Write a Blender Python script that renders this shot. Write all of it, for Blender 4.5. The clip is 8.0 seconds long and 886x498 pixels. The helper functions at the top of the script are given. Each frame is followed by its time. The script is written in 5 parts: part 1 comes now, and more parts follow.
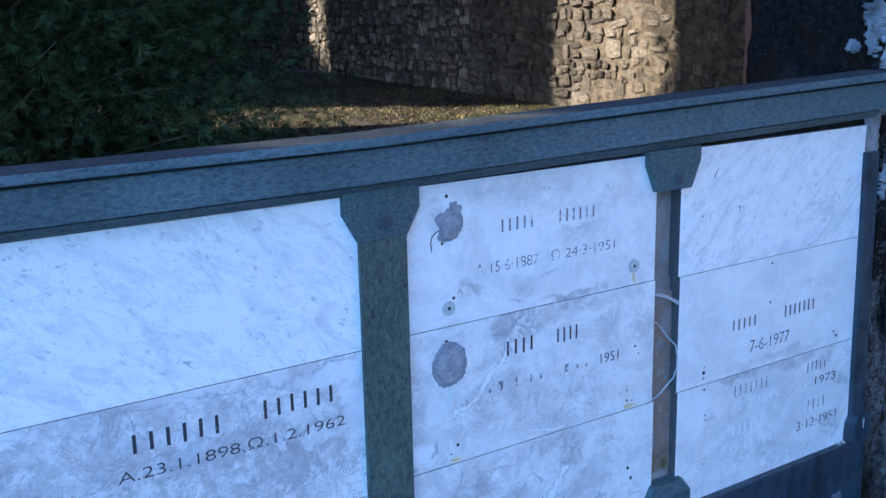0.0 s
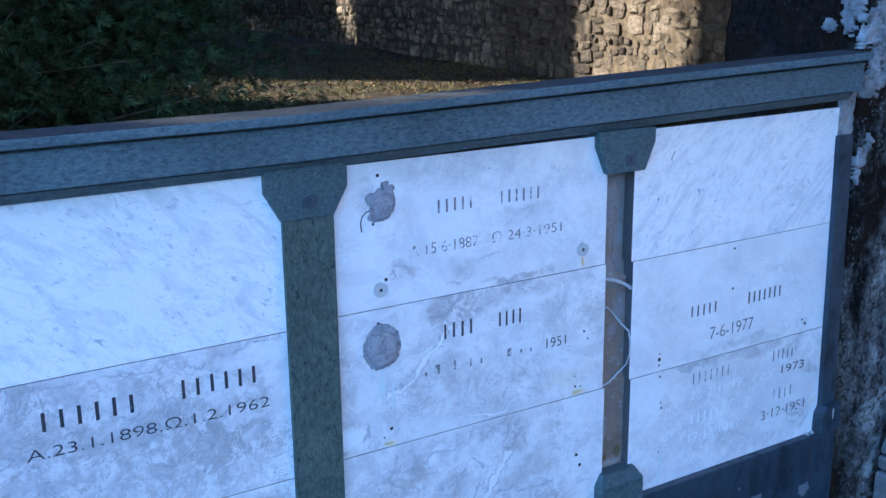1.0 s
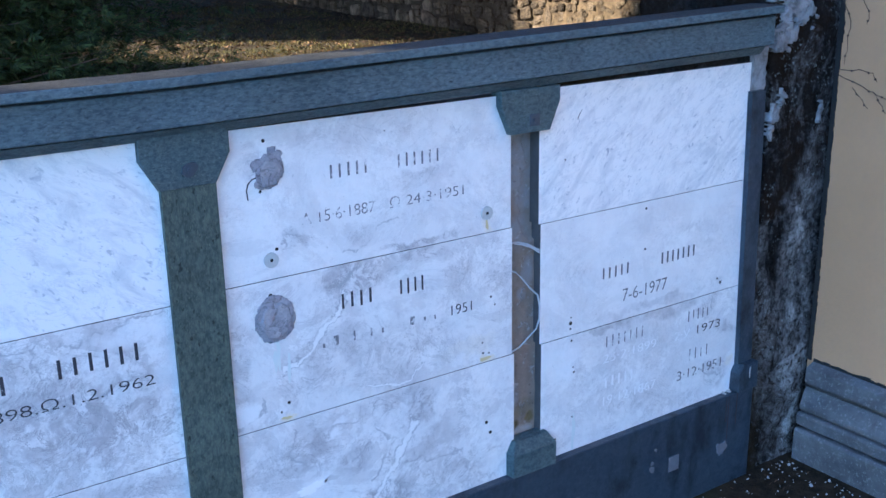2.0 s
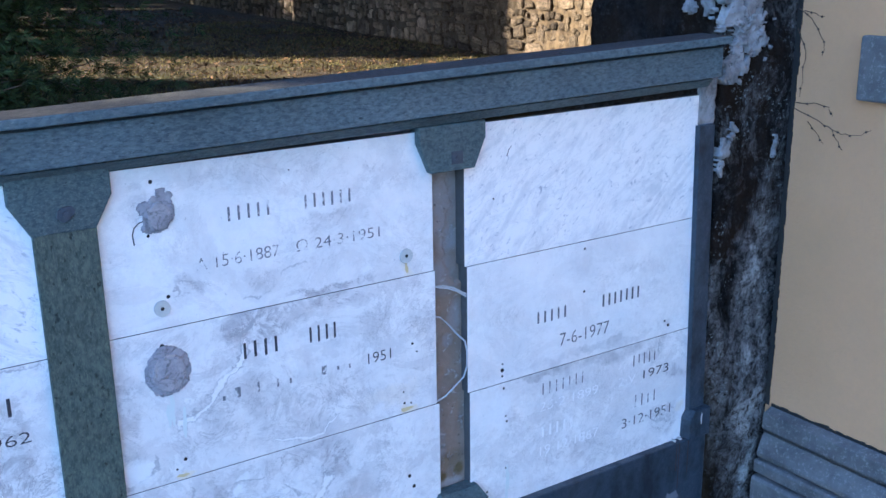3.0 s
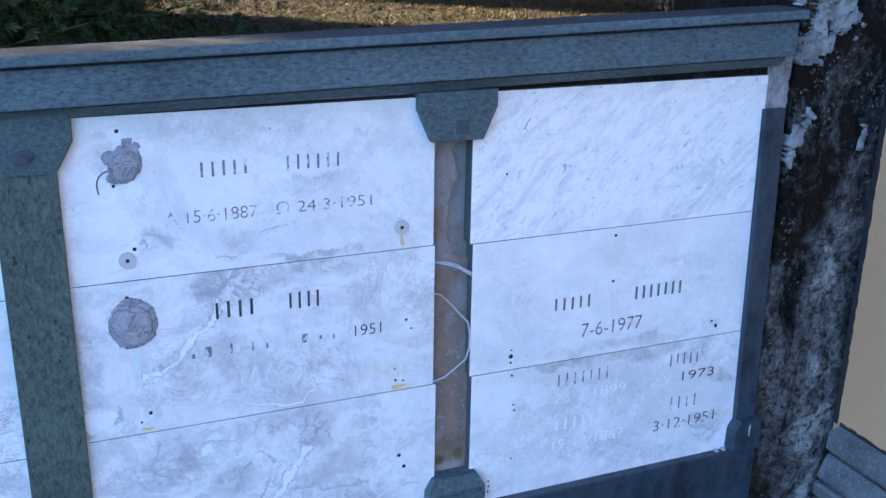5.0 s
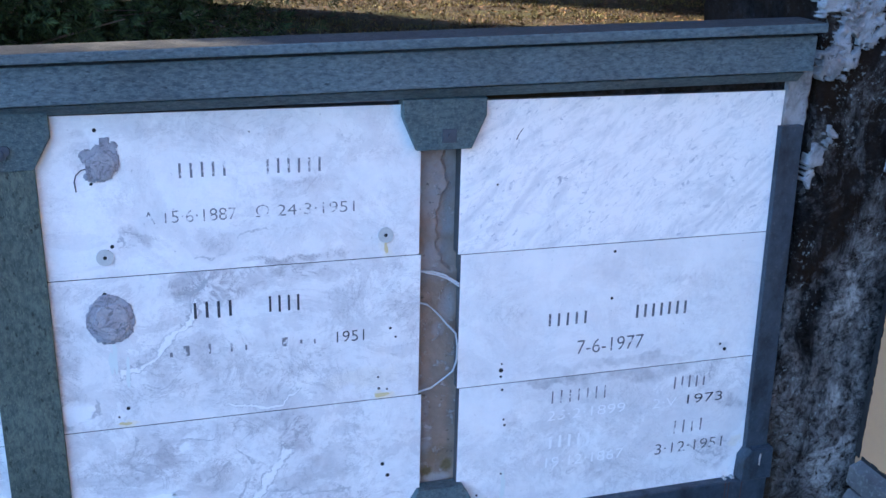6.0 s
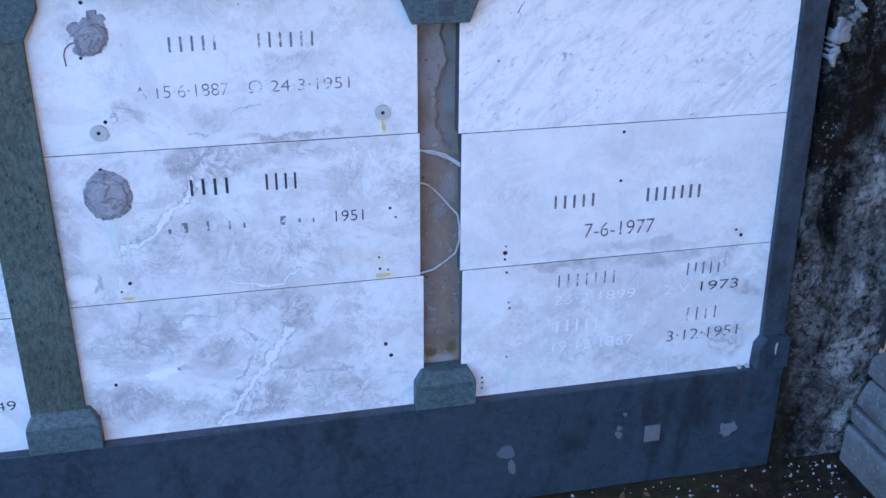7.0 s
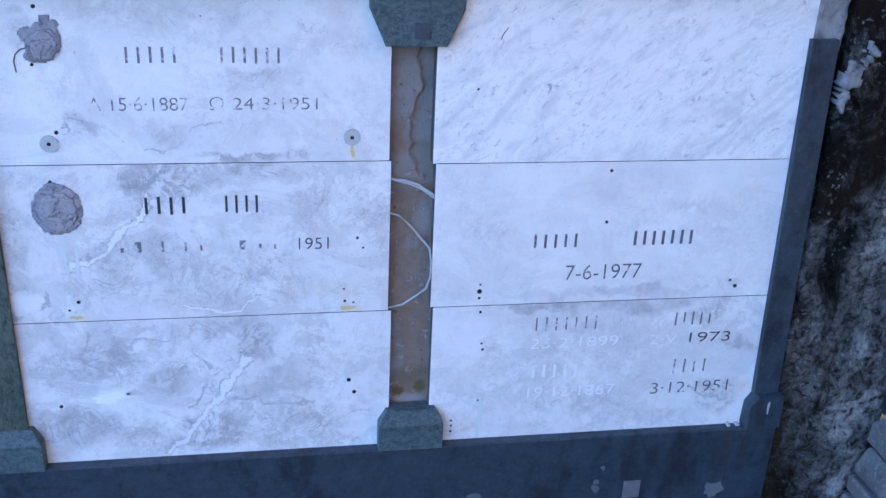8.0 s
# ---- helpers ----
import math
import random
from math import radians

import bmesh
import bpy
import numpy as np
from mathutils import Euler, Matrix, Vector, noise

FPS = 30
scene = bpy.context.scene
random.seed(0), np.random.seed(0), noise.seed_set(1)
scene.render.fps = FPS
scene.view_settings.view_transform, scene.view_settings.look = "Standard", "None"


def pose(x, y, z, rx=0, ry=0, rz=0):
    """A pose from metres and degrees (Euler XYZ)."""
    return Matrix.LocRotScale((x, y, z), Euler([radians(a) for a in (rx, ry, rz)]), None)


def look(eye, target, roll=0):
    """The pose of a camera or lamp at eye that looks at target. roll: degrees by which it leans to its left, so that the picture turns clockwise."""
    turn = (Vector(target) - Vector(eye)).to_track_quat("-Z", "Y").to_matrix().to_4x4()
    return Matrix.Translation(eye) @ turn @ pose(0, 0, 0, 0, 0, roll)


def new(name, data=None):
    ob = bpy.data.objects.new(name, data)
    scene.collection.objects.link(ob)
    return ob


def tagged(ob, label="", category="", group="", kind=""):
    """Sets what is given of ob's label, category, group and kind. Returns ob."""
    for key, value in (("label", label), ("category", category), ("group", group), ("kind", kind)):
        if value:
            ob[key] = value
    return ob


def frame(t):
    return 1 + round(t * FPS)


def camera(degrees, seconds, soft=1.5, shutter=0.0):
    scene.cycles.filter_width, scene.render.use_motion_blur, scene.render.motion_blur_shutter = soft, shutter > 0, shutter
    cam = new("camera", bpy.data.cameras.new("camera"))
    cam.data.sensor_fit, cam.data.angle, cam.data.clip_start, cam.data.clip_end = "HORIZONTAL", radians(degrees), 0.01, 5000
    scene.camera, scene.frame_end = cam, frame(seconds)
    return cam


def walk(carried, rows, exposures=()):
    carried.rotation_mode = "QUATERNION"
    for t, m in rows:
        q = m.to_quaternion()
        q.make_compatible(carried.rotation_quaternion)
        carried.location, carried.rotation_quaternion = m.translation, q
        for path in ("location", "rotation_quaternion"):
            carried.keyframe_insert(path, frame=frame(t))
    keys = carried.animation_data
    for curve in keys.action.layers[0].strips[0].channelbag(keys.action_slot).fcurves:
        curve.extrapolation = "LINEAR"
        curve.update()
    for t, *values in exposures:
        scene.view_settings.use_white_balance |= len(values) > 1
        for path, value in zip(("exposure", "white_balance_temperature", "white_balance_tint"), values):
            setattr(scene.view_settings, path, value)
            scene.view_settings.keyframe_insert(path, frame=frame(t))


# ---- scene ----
cam = camera(46.9, 8.0)
PATH = [
    (0, (0.11, 0.187, 1.686), (1.178, 1.811, 1.215), -1.2),
    (0.5, (0.235, 0.154, 1.682), (1.277, 1.788, 1.191), -0.6),
    (1, (0.324, 0.111, 1.684), (1.329, 1.761, 1.166), -0.7),
    (1.5, (0.388, 0.081, 1.686), (1.381, 1.725, 1.128), -1.5),
    (2, (0.471, 0.113, 1.673), (1.541, 1.694, 1.079), -1.1),
    (2.2, (0.528, 0.14, 1.679), (1.62, 1.702, 1.073), -0.6),
    (3.3, (0.8, 0.105, 1.694), (1.817, 1.741, 1.158), -0.7),
    (3.5, (0.855, 0.069, 1.695), (1.765, 1.769, 1.164), 0.3),
    (4, (0.974, 0.011, 1.712), (1.722, 1.766, 1.113), 2.6),
    (4.5, (1.056, 0.035, 1.703), (1.775, 1.784, 1.051), 0.9),
    (4.7, (1.1, 0.062, 1.699), (1.841, 1.799, 1.04), 1.3),
    (5.8, (1.336, 0.045, 1.708), (1.947, 1.839, 1.07), 0.4),
    (6, (1.403, 0.02, 1.719), (1.949, 1.825, 1.053), 1.5),
    (6.5, (1.526, -0.033, 1.692), (1.977, 1.751, 0.909), 1.5),
    (7, (1.563, -0.006, 1.668), (1.952, 1.763, 0.82), 0.3),
    (7.5, (1.653, 0.051, 1.627), (2.015, 1.846, 0.822), 1.5),
    (8, (1.722, 0.105, 1.664), (2.046, 1.896, 0.833), 2.7),
]
walk(cam, [(t, look(eye, target, roll)) for t, eye, target, roll in PATH],
     [(0, 2.54, 4560, 6), (1.5, 2.66, 4600, 6), (2.2, 2.75, 5260, 9), (3.3, 2.86, 5140, 9), (4.5, 2.85, 5110, 9), (8, 2.82, 5270, 14)])

# ---- light ----
SUN_TO = Vector((-0.78, 0.62, 0.0)).normalized()
SUN_UP = radians(27)
sun_way = Vector((SUN_TO.x * math.cos(SUN_UP), SUN_TO.y * math.cos(SUN_UP), math.sin(SUN_UP)))
world = bpy.data.worlds.new("sky")
scene.world = world
world.use_nodes = True
wn, wl = world.node_tree.nodes, world.node_tree.links
sky = wn.new("ShaderNodeTexSky")
sky.sky_type = "NISHITA"
sky.sun_disc = False
sky.sun_elevation = SUN_UP
sky.sun_rotation = math.atan2(SUN_TO.x, SUN_TO.y)
wl.new(sky.outputs[0], wn["Background"].inputs[0])
sky.ozone_density = 3.5
wn["Background"].inputs[1].default_value = 0.15
sun = new("sun", bpy.data.lights.new("sun", "SUN"))
sun.data.energy, sun.data.angle, sun.data.color = 5.0, radians(0.5), (1.0, 0.79, 0.50)
sun.matrix_world = look(sun_way * 40, (0, 0, 0))


# ---- materials ----
class Nodes:
    """A small writer of node materials; all patterns lie in object space, in metres."""

    def __init__(self, name, rough=0.7, shift=True):
        self.mat = bpy.data.materials.new(name)
        self.mat.use_nodes = True
        self.n, self.l = self.mat.node_tree.nodes, self.mat.node_tree.links
        self.bsdf = self.n["Principled BSDF"]
        self.bsdf.inputs["Roughness"].default_value = rough
        co = self.n.new("ShaderNodeTexCoord").outputs["Object"]
        if shift:
            info = self.n.new("ShaderNodeObjectInfo")
            add = self.n.new("ShaderNodeVectorMath")
            add.operation = "MULTIPLY_ADD"
            self.l.new(info.outputs["Random"], add.inputs[0])
            add.inputs[1].default_value = (37.0, 11.0, 23.0)
            self.l.new(co, add.inputs[2])
            co = add.outputs[0]
            self.rand = info.outputs["Random"]
        self.co = co

    def mapped(self, scale=(1, 1, 1), turn=(0, 0, 0)):
        m = self.n.new("ShaderNodeMapping")
        m.inputs["Scale"].default_value = scale
        m.inputs["Rotation"].default_value = [radians(a) for a in turn]
        self.l.new(self.co, m.inputs[0])
        return m.outputs[0]

    def noise(self, scale, detail=4.0, rough=0.55, co=None, warp=0.0):
        t = self.n.new("ShaderNodeTexNoise")
        t.inputs["Scale"].default_value = scale
        t.inputs["Detail"].default_value = detail
        t.inputs["Roughness"].default_value = rough
        t.inputs["Distortion"].default_value = warp
        self.l.new(co or self.co, t.inputs["Vector"])
        return t.outputs["Fac"]

    def cells(self, scale, feature="F1", co=None, out="Distance"):
        t = self.n.new("ShaderNodeTexVoronoi")
        t.feature = feature
        t.inputs["Scale"].default_value = scale
        self.l.new(co or self.co, t.inputs["Vector"])
        return t.outputs[out]

    def ramp(self, fac, stops):
        r = self.n.new("ShaderNodeValToRGB")
        e = r.color_ramp.elements
        while len(e) < len(stops):
            e.new(0.5)
        for el, (at, c) in zip(e, stops):
            el.position = at
            el.color = (*c, 1) if isinstance(c, tuple) else (c, c, c, 1)
        self.l.new(fac, r.inputs[0])
        return r.outputs[0]

    def mix(self, fac, a, b, how="MIX"):
        m = self.n.new("ShaderNodeMix")
        m.data_type, m.blend_type = "RGBA", how
        for sock, v in ((m.inputs[0], fac), (m.inputs[6], a), (m.inputs[7], b)):
            if isinstance(v, tuple):
                sock.default_value = (*v, 1)
            elif isinstance(v, (int, float)):
                sock.default_value = v
            else:
                self.l.new(v, sock)
        return m.outputs[2]

    def maths(self, op, a, b=0.0):
        m = self.n.new("ShaderNodeMath")
        m.operation = op
        for sock, v in zip(m.inputs, (a, b)):
            if isinstance(v, (int, float)):
                sock.default_value = v
            else:
                self.l.new(v, sock)
        return m.outputs[0]

    def done(self, colour, bump=None, depth=0.002, rough=None, gloss=None):
        if gloss is not None:
            self.bsdf.inputs["Specular IOR Level"].default_value = gloss
        if isinstance(colour, tuple):
            self.bsdf.inputs["Base Color"].default_value = (*colour, 1)
        else:
            self.l.new(colour, self.bsdf.inputs["Base Color"])
        if bump is not None:
            b = self.n.new("ShaderNodeBump")
            b.inputs["Strength"].default_value = 1.0
            b.inputs["Distance"].default_value = depth
            self.l.new(bump, b.inputs["Height"])
            self.l.new(b.outputs[0], self.bsdf.inputs["Normal"])
        if rough is not None:
            self.l.new(rough, self.bsdf.inputs["Roughness"])
        return self.mat


def in_place(k, at):
    """Moves a piece's own space so that its coordinates are those of the wall."""
    add = k.n.new("ShaderNodeVectorMath")
    add.inputs[1].default_value = at
    k.l.new(k.co, add.inputs[0])
    k.co = add.outputs[0]
    return k.co


def warped(k, scale, amount, detail=5.0):
    t = k.n.new("ShaderNodeTexNoise")
    t.inputs["Scale"].default_value = scale
    t.inputs["Detail"].default_value = detail
    t.inputs["Roughness"].default_value = 0.62
    k.l.new(k.co, t.inputs["Vector"])
    m = k.n.new("ShaderNodeVectorMath")
    m.operation = "MULTIPLY_ADD"
    k.l.new(t.outputs["Color"], m.inputs[0])
    m.inputs[1].default_value = (amount, 0.0, amount)
    k.l.new(k.co, m.inputs[2])
    sep = k.n.new("ShaderNodeSeparateXYZ")
    k.l.new(m.outputs[0], sep.inputs[0])
    half = amount / 2
    return k.maths("SUBTRACT", sep.outputs[0], half), k.maths("SUBTRACT", sep.outputs[2], half)


def spots(k, xz, ellipses):
    """The strongest of several soft ellipses (x, z, rx, rz, strength)."""
    out = None
    for cx, cz, rx, rz, power in ellipses:
        dx = k.maths("DIVIDE", k.maths("SUBTRACT", xz[0], cx), rx)
        dz = k.maths("DIVIDE", k.maths("SUBTRACT", xz[1], cz), rz)
        r = k.maths("ADD", k.maths("MULTIPLY", dx, dx), k.maths("MULTIPLY", dz, dz))
        f = k.maths("MULTIPLY", k.ramp(r, [(0.25, 1.0), (1.0, 0.0)]), power)
        out = f if out is None else k.maths("MAXIMUM", out, f)
    return out


def line_distance(k, xz, points):
    """Distance to a broken line through points (x, z)."""
    out = None
    for (ax, az), (bx, bz) in zip(points, points[1:]):
        ux, uz = bx - ax, bz - az
        n2 = ux * ux + uz * uz
        px, pz = k.maths("SUBTRACT", xz[0], ax), k.maths("SUBTRACT", xz[1], az)
        t = k.maths("DIVIDE", k.maths("ADD", k.maths("MULTIPLY", px, ux), k.maths("MULTIPLY", pz, uz)), n2)
        t = k.maths("MINIMUM", k.maths("MAXIMUM", t, 0.0), 1.0)
        dx = k.maths("SUBTRACT", px, k.maths("MULTIPLY", t, ux))
        dz = k.maths("SUBTRACT", pz, k.maths("MULTIPLY", t, uz))
        d = k.maths("SQRT", k.maths("ADD", k.maths("MULTIPLY", dx, dx), k.maths("MULTIPLY", dz, dz)))
        out = d if out is None else k.maths("MINIMUM", out, d)
    return out


def fresh_marble(slant_deg, bands=()):
    """White marble with short blue-grey flecks along one slant, and faint parallel bands."""
    def build(at):
        k = Nodes("marble_white", 0.42, False)
        in_place(k, at)
        m = k.n.new("ShaderNodeMapping")
        m.inputs["Rotation"].default_value = (0, radians(slant_deg), 0)
        k.l.new(k.co, m.inputs[0])
        slant = m.outputs[0]

        def stretched(scale):
            g = k.n.new("ShaderNodeMapping")
            g.inputs["Scale"].default_value = scale
            k.l.new(slant, g.inputs[0])
            return g.outputs[0]
        streak = k.ramp(k.noise(1.0, 7, 0.68, stretched((9, 9, 24)), 0.7), [(0.34, 0.0), (0.52, 1.0)])
        lace = k.ramp(k.maths("ABSOLUTE", k.maths("SUBTRACT", k.noise(1.0, 7, 0.66, stretched((10, 10, 20)), 0.9), 0.5)), [(0.0, 1.0), (0.024, 0.0)])
        fleck = k.ramp(k.noise(1.0, 5, 0.68, stretched((44, 44, 82)), 0.5), [(0.34, 1.0), (0.42, 0.0)])
        blot = k.ramp(k.noise(1.0, 4, 0.6, stretched((30, 30, 58)), 0.8), [(0.27, 1.0), (0.34, 0.0)])
        where = k.ramp(k.noise(6.0, 4, 0.6), [(0.36, 0.35), (0.58, 1.0)])
        c = k.mix(streak, (0.67, 0.685, 0.705), (0.86, 0.86, 0.86))
        c = k.mix(k.maths("MULTIPLY", k.maths("MULTIPLY", lace, where), 0.45), c, (0.55, 0.57, 0.61))
        c = k.mix(k.maths("MULTIPLY", k.maths("MULTIPLY", fleck, where), 0.85), c, (0.43, 0.46, 0.52))
        c = k.mix(k.maths("MULTIPLY", k.maths("MULTIPLY", blot, where), 0.9), c, (0.33, 0.36, 0.43))
        xz = warped(k, 7, 0.02)
        for points, width in bands:
            f = k.ramp(k.maths("DIVIDE", line_distance(k, xz, points), width), [(0.2, 0.45), (1.0, 0.0)])
            c = k.mix(f, c, (0.62, 0.635, 0.66))
        return k.done(c, k.noise(60, 3), 0.0006)
    return build


def worn_marble(dirt=0.5, clouds=(), veins=(), lines=(), grime=(), pale=(), warm=(), warm_amt=0.15):
    """Weathered marble. clouds: lacy grey ellipses; veins: (points, width), white with broken grey rims; lines: (points, width), fine grey cracks; grime, pale, warm: stain ellipses."""
    def build(at):
        k = Nodes("marble_weathered", 0.5, False)
        in_place(k, at)
        wide, tight = warped(k, 11, 0.13, 8), warped(k, 17, 0.085, 8)
        cloud_n = k.noise(7.0, 12, 0.74, k.mapped((0.8, 1, 1.1), (0, 30, 0)), 0.6)
        cloud = k.ramp(cloud_n, [(0.38, 1.0), (0.47, 0.60), (0.485, 0.28), (0.60, 0.0)])
        rim = k.ramp(k.maths("ABSOLUTE", k.maths("SUBTRACT", cloud_n, 0.478)), [(0.0, 1.0), (0.012, 0.0)])
        fine = k.ramp(k.noise(34, 10, 0.80, None, 0.4), [(0.38, 1.0), (0.54, 0.0)])
        crack_n = k.noise(12, 11, 0.72, None, 0.9)
        crack = k.ramp(k.maths("ABSOLUTE", k.maths("SUBTRACT", crack_n, 0.5)), [(0.0, 1.0), (0.016, 0.0)])
        pits = k.ramp(k.noise(95, 3, 0.6), [(0.27, 1.0), (0.34, 0.0)])
        patch = k.ramp(k.noise(3.4, 6, 0.62, None, 0.8), [(0.40, 0.15), (0.58, 1.0)])
        broad = k.ramp(k.noise(4.0, 7, 0.66), [(0.34, 0.0), (0.62, 1.0)])
        c = k.mix(broad, (0.745, 0.745, 0.755), (0.86, 0.86, 0.855))
        c = k.mix(k.maths("MULTIPLY", cloud, 0.14 + 0.72 * dirt), c, (0.46, 0.452, 0.472))
        c = k.mix(k.maths("MULTIPLY", k.maths("MULTIPLY", rim, patch), 0.18 + 0.7 * dirt), c, (0.35, 0.35, 0.375))
        c = k.mix(k.maths("MULTIPLY", k.maths("MULTIPLY", fine, patch), 0.16 + 0.5 * dirt), c, (0.41, 0.405, 0.425))
        c = k.mix(k.maths("MULTIPLY", k.maths("MULTIPLY", crack, patch), 0.12 + 0.7 * dirt), c, (0.35, 0.35, 0.375))
        c = k.mix(k.maths("MULTIPLY", pits, 0.5), c, (0.30, 0.30, 0.32))
        flakes = k.maths("MULTIPLY", k.ramp(k.noise(52, 4, 0.7, None, 0.5), [(0.29, 1.0), (0.35, 0.0)]), patch)
        c = k.mix(k.maths("MULTIPLY", flakes, 0.30 + 0.5 * dirt), c, (0.33, 0.335, 0.36))
        if warm:
            c = k.mix(spots(k, wide, warm), c, (0.74, 0.66, 0.50))
        tint = k.ramp(k.noise(2.1, 3), [(0.50, 0.0), (0.75, 1.0)])
        c = k.mix(k.maths("MULTIPLY", tint, warm_amt), c, (0.78, 0.73, 0.66))
        if clouds:
            mask = spots(k, wide, clouds)
            body = k.ramp(k.noise(19, 11, 0.76, None, 0.6), [(0.38, 1.0), (0.49, 0.62), (0.505, 0.35), (0.62, 0.05)])
            c = k.mix(k.maths("MULTIPLY", mask, body), c, (0.40, 0.392, 0.415))
            c = k.mix(k.maths("MULTIPLY", mask, crack), c, (0.30, 0.30, 0.325))
        if grime:
            mask = spots(k, wide, grime)
            c = k.mix(k.maths("MULTIPLY", mask, k.ramp(k.noise(24, 10, 0.78), [(0.34, 1.0), (0.62, 0.25)])), c, (0.28, 0.285, 0.31))
        if pale:
            c = k.mix(spots(k, tight, pale), c, (0.82, 0.83, 0.845))
        gaps = k.ramp(k.noise(16, 5, 0.65), [(0.40, 0.0), (0.52, 1.0)])
        for points, width in veins:
            d = k.maths("DIVIDE", line_distance(k, tight, points), width)
            d = k.maths("MULTIPLY", d, k.ramp(k.noise(21, 5, 0.65), [(0.36, 1.9), (0.60, 0.7)]))
            c = k.mix(k.ramp(d, [(0.45, 0.75), (0.8, 0.0)]), c, (0.85, 0.85, 0.85))
            edge = k.ramp(d, [(0.55, 0.0), (0.80, 0.85), (0.95, 0.7), (1.5, 0.0)])
            c = k.mix(k.maths("MULTIPLY", edge, gaps), c, (0.36, 0.37, 0.40))
        for points, width in lines:
            d = k.maths("DIVIDE", line_distance(k, tight, points), width)
            c = k.mix(k.maths("MULTIPLY", k.ramp(d, [(0.3, 0.8), (1.0, 0.0)]), gaps), c, (0.38, 0.39, 0.42))
        return k.done(c, k.noise(45, 6, 0.68), 0.0014)
    return build


def green_stone(name, dark, light, fleck, stretch, rough=0.55, pits=0.36):
    k = Nodes(name, rough)
    v = k.mapped(stretch)
    a = k.ramp(k.noise(1.0, 6, 0.72, v, 0.2), [(0.36, 0.0), (0.62, 1.0)])
    b = k.ramp(k.noise(2.3, 4, 0.7, v), [(0.55, 0.0), (0.66, 1.0)])
    d = k.ramp(k.noise(0.8, 3, 0.6, k.mapped(stretch, (6, 12, 0))), [(pits - 0.07, 0.0), (pits, 1.0)])
    broad = k.ramp(k.noise(3.2, 5, 0.6), [(0.3, 0.72), (0.7, 1.18)])
    c = k.mix(a, dark, light)
    c = k.mix(k.maths("MULTIPLY", b, 0.6), c, fleck)
    c = k.mix(d, tuple(q * 0.5 for q in dark), c)
    c = k.mix(1.0, c, broad, "MULTIPLY")
    return k.done(c, k.maths("ADD", k.noise(2.0, 6, 0.75, v), k.maths("MULTIPLY", d, 0.6)), 0.0016, gloss=0.3)


def plinth_stone():
    k = Nodes("stone_dark_polished", 0.42)
    a = k.ramp(k.noise(48, 7, 0.75), [(0.34, 0.0), (0.66, 1.0)])
    b = k.ramp(k.noise(7, 6, 0.65), [(0.35, 0.0), (0.68, 1.0)])
    fleck = k.ramp(k.noise(130, 3, 0.6), [(0.60, 0.0), (0.70, 1.0)])
    drip = k.ramp(k.noise(1.0, 6, 0.68, k.mapped((9, 9, 4.5)), 0.0), [(0.50, 0.0), (0.66, 1.0)])
    c = k.mix(a, (0.018, 0.027, 0.042), (0.046, 0.062, 0.084))
    c = k.mix(k.maths("MULTIPLY", b, 0.5), c, (0.050, 0.070, 0.088))
    c = k.mix(k.maths("MULTIPLY", fleck, 0.4), c, (0.12, 0.14, 0.145))
    c = k.mix(k.maths("MULTIPLY", drip, 0.75), c, (0.012, 0.015, 0.020))
    return k.done(c, k.noise(60, 6, 0.7), 0.0016, k.ramp(drip, [(0.0, 0.40), (1.0, 0.65)]), 0.3)


def mortar():
    k = Nodes("old_mortar", 0.9)
    a = k.ramp(k.noise(9, 6, 0.65, None, 0.6), [(0.3, 0.0), (0.62, 1.0)])
    b = k.ramp(k.noise(26, 5, 0.7), [(0.46, 0.0), (0.58, 1.0)])
    c = k.mix(a, (0.155, 0.127, 0.108), (0.30, 0.252, 0.215))
    c = k.mix(k.maths("MULTIPLY", b, 0.7), c, (0.42, 0.41, 0.40))
    return k.done(c, k.noise(28, 8, 0.7), 0.010, gloss=0.08)


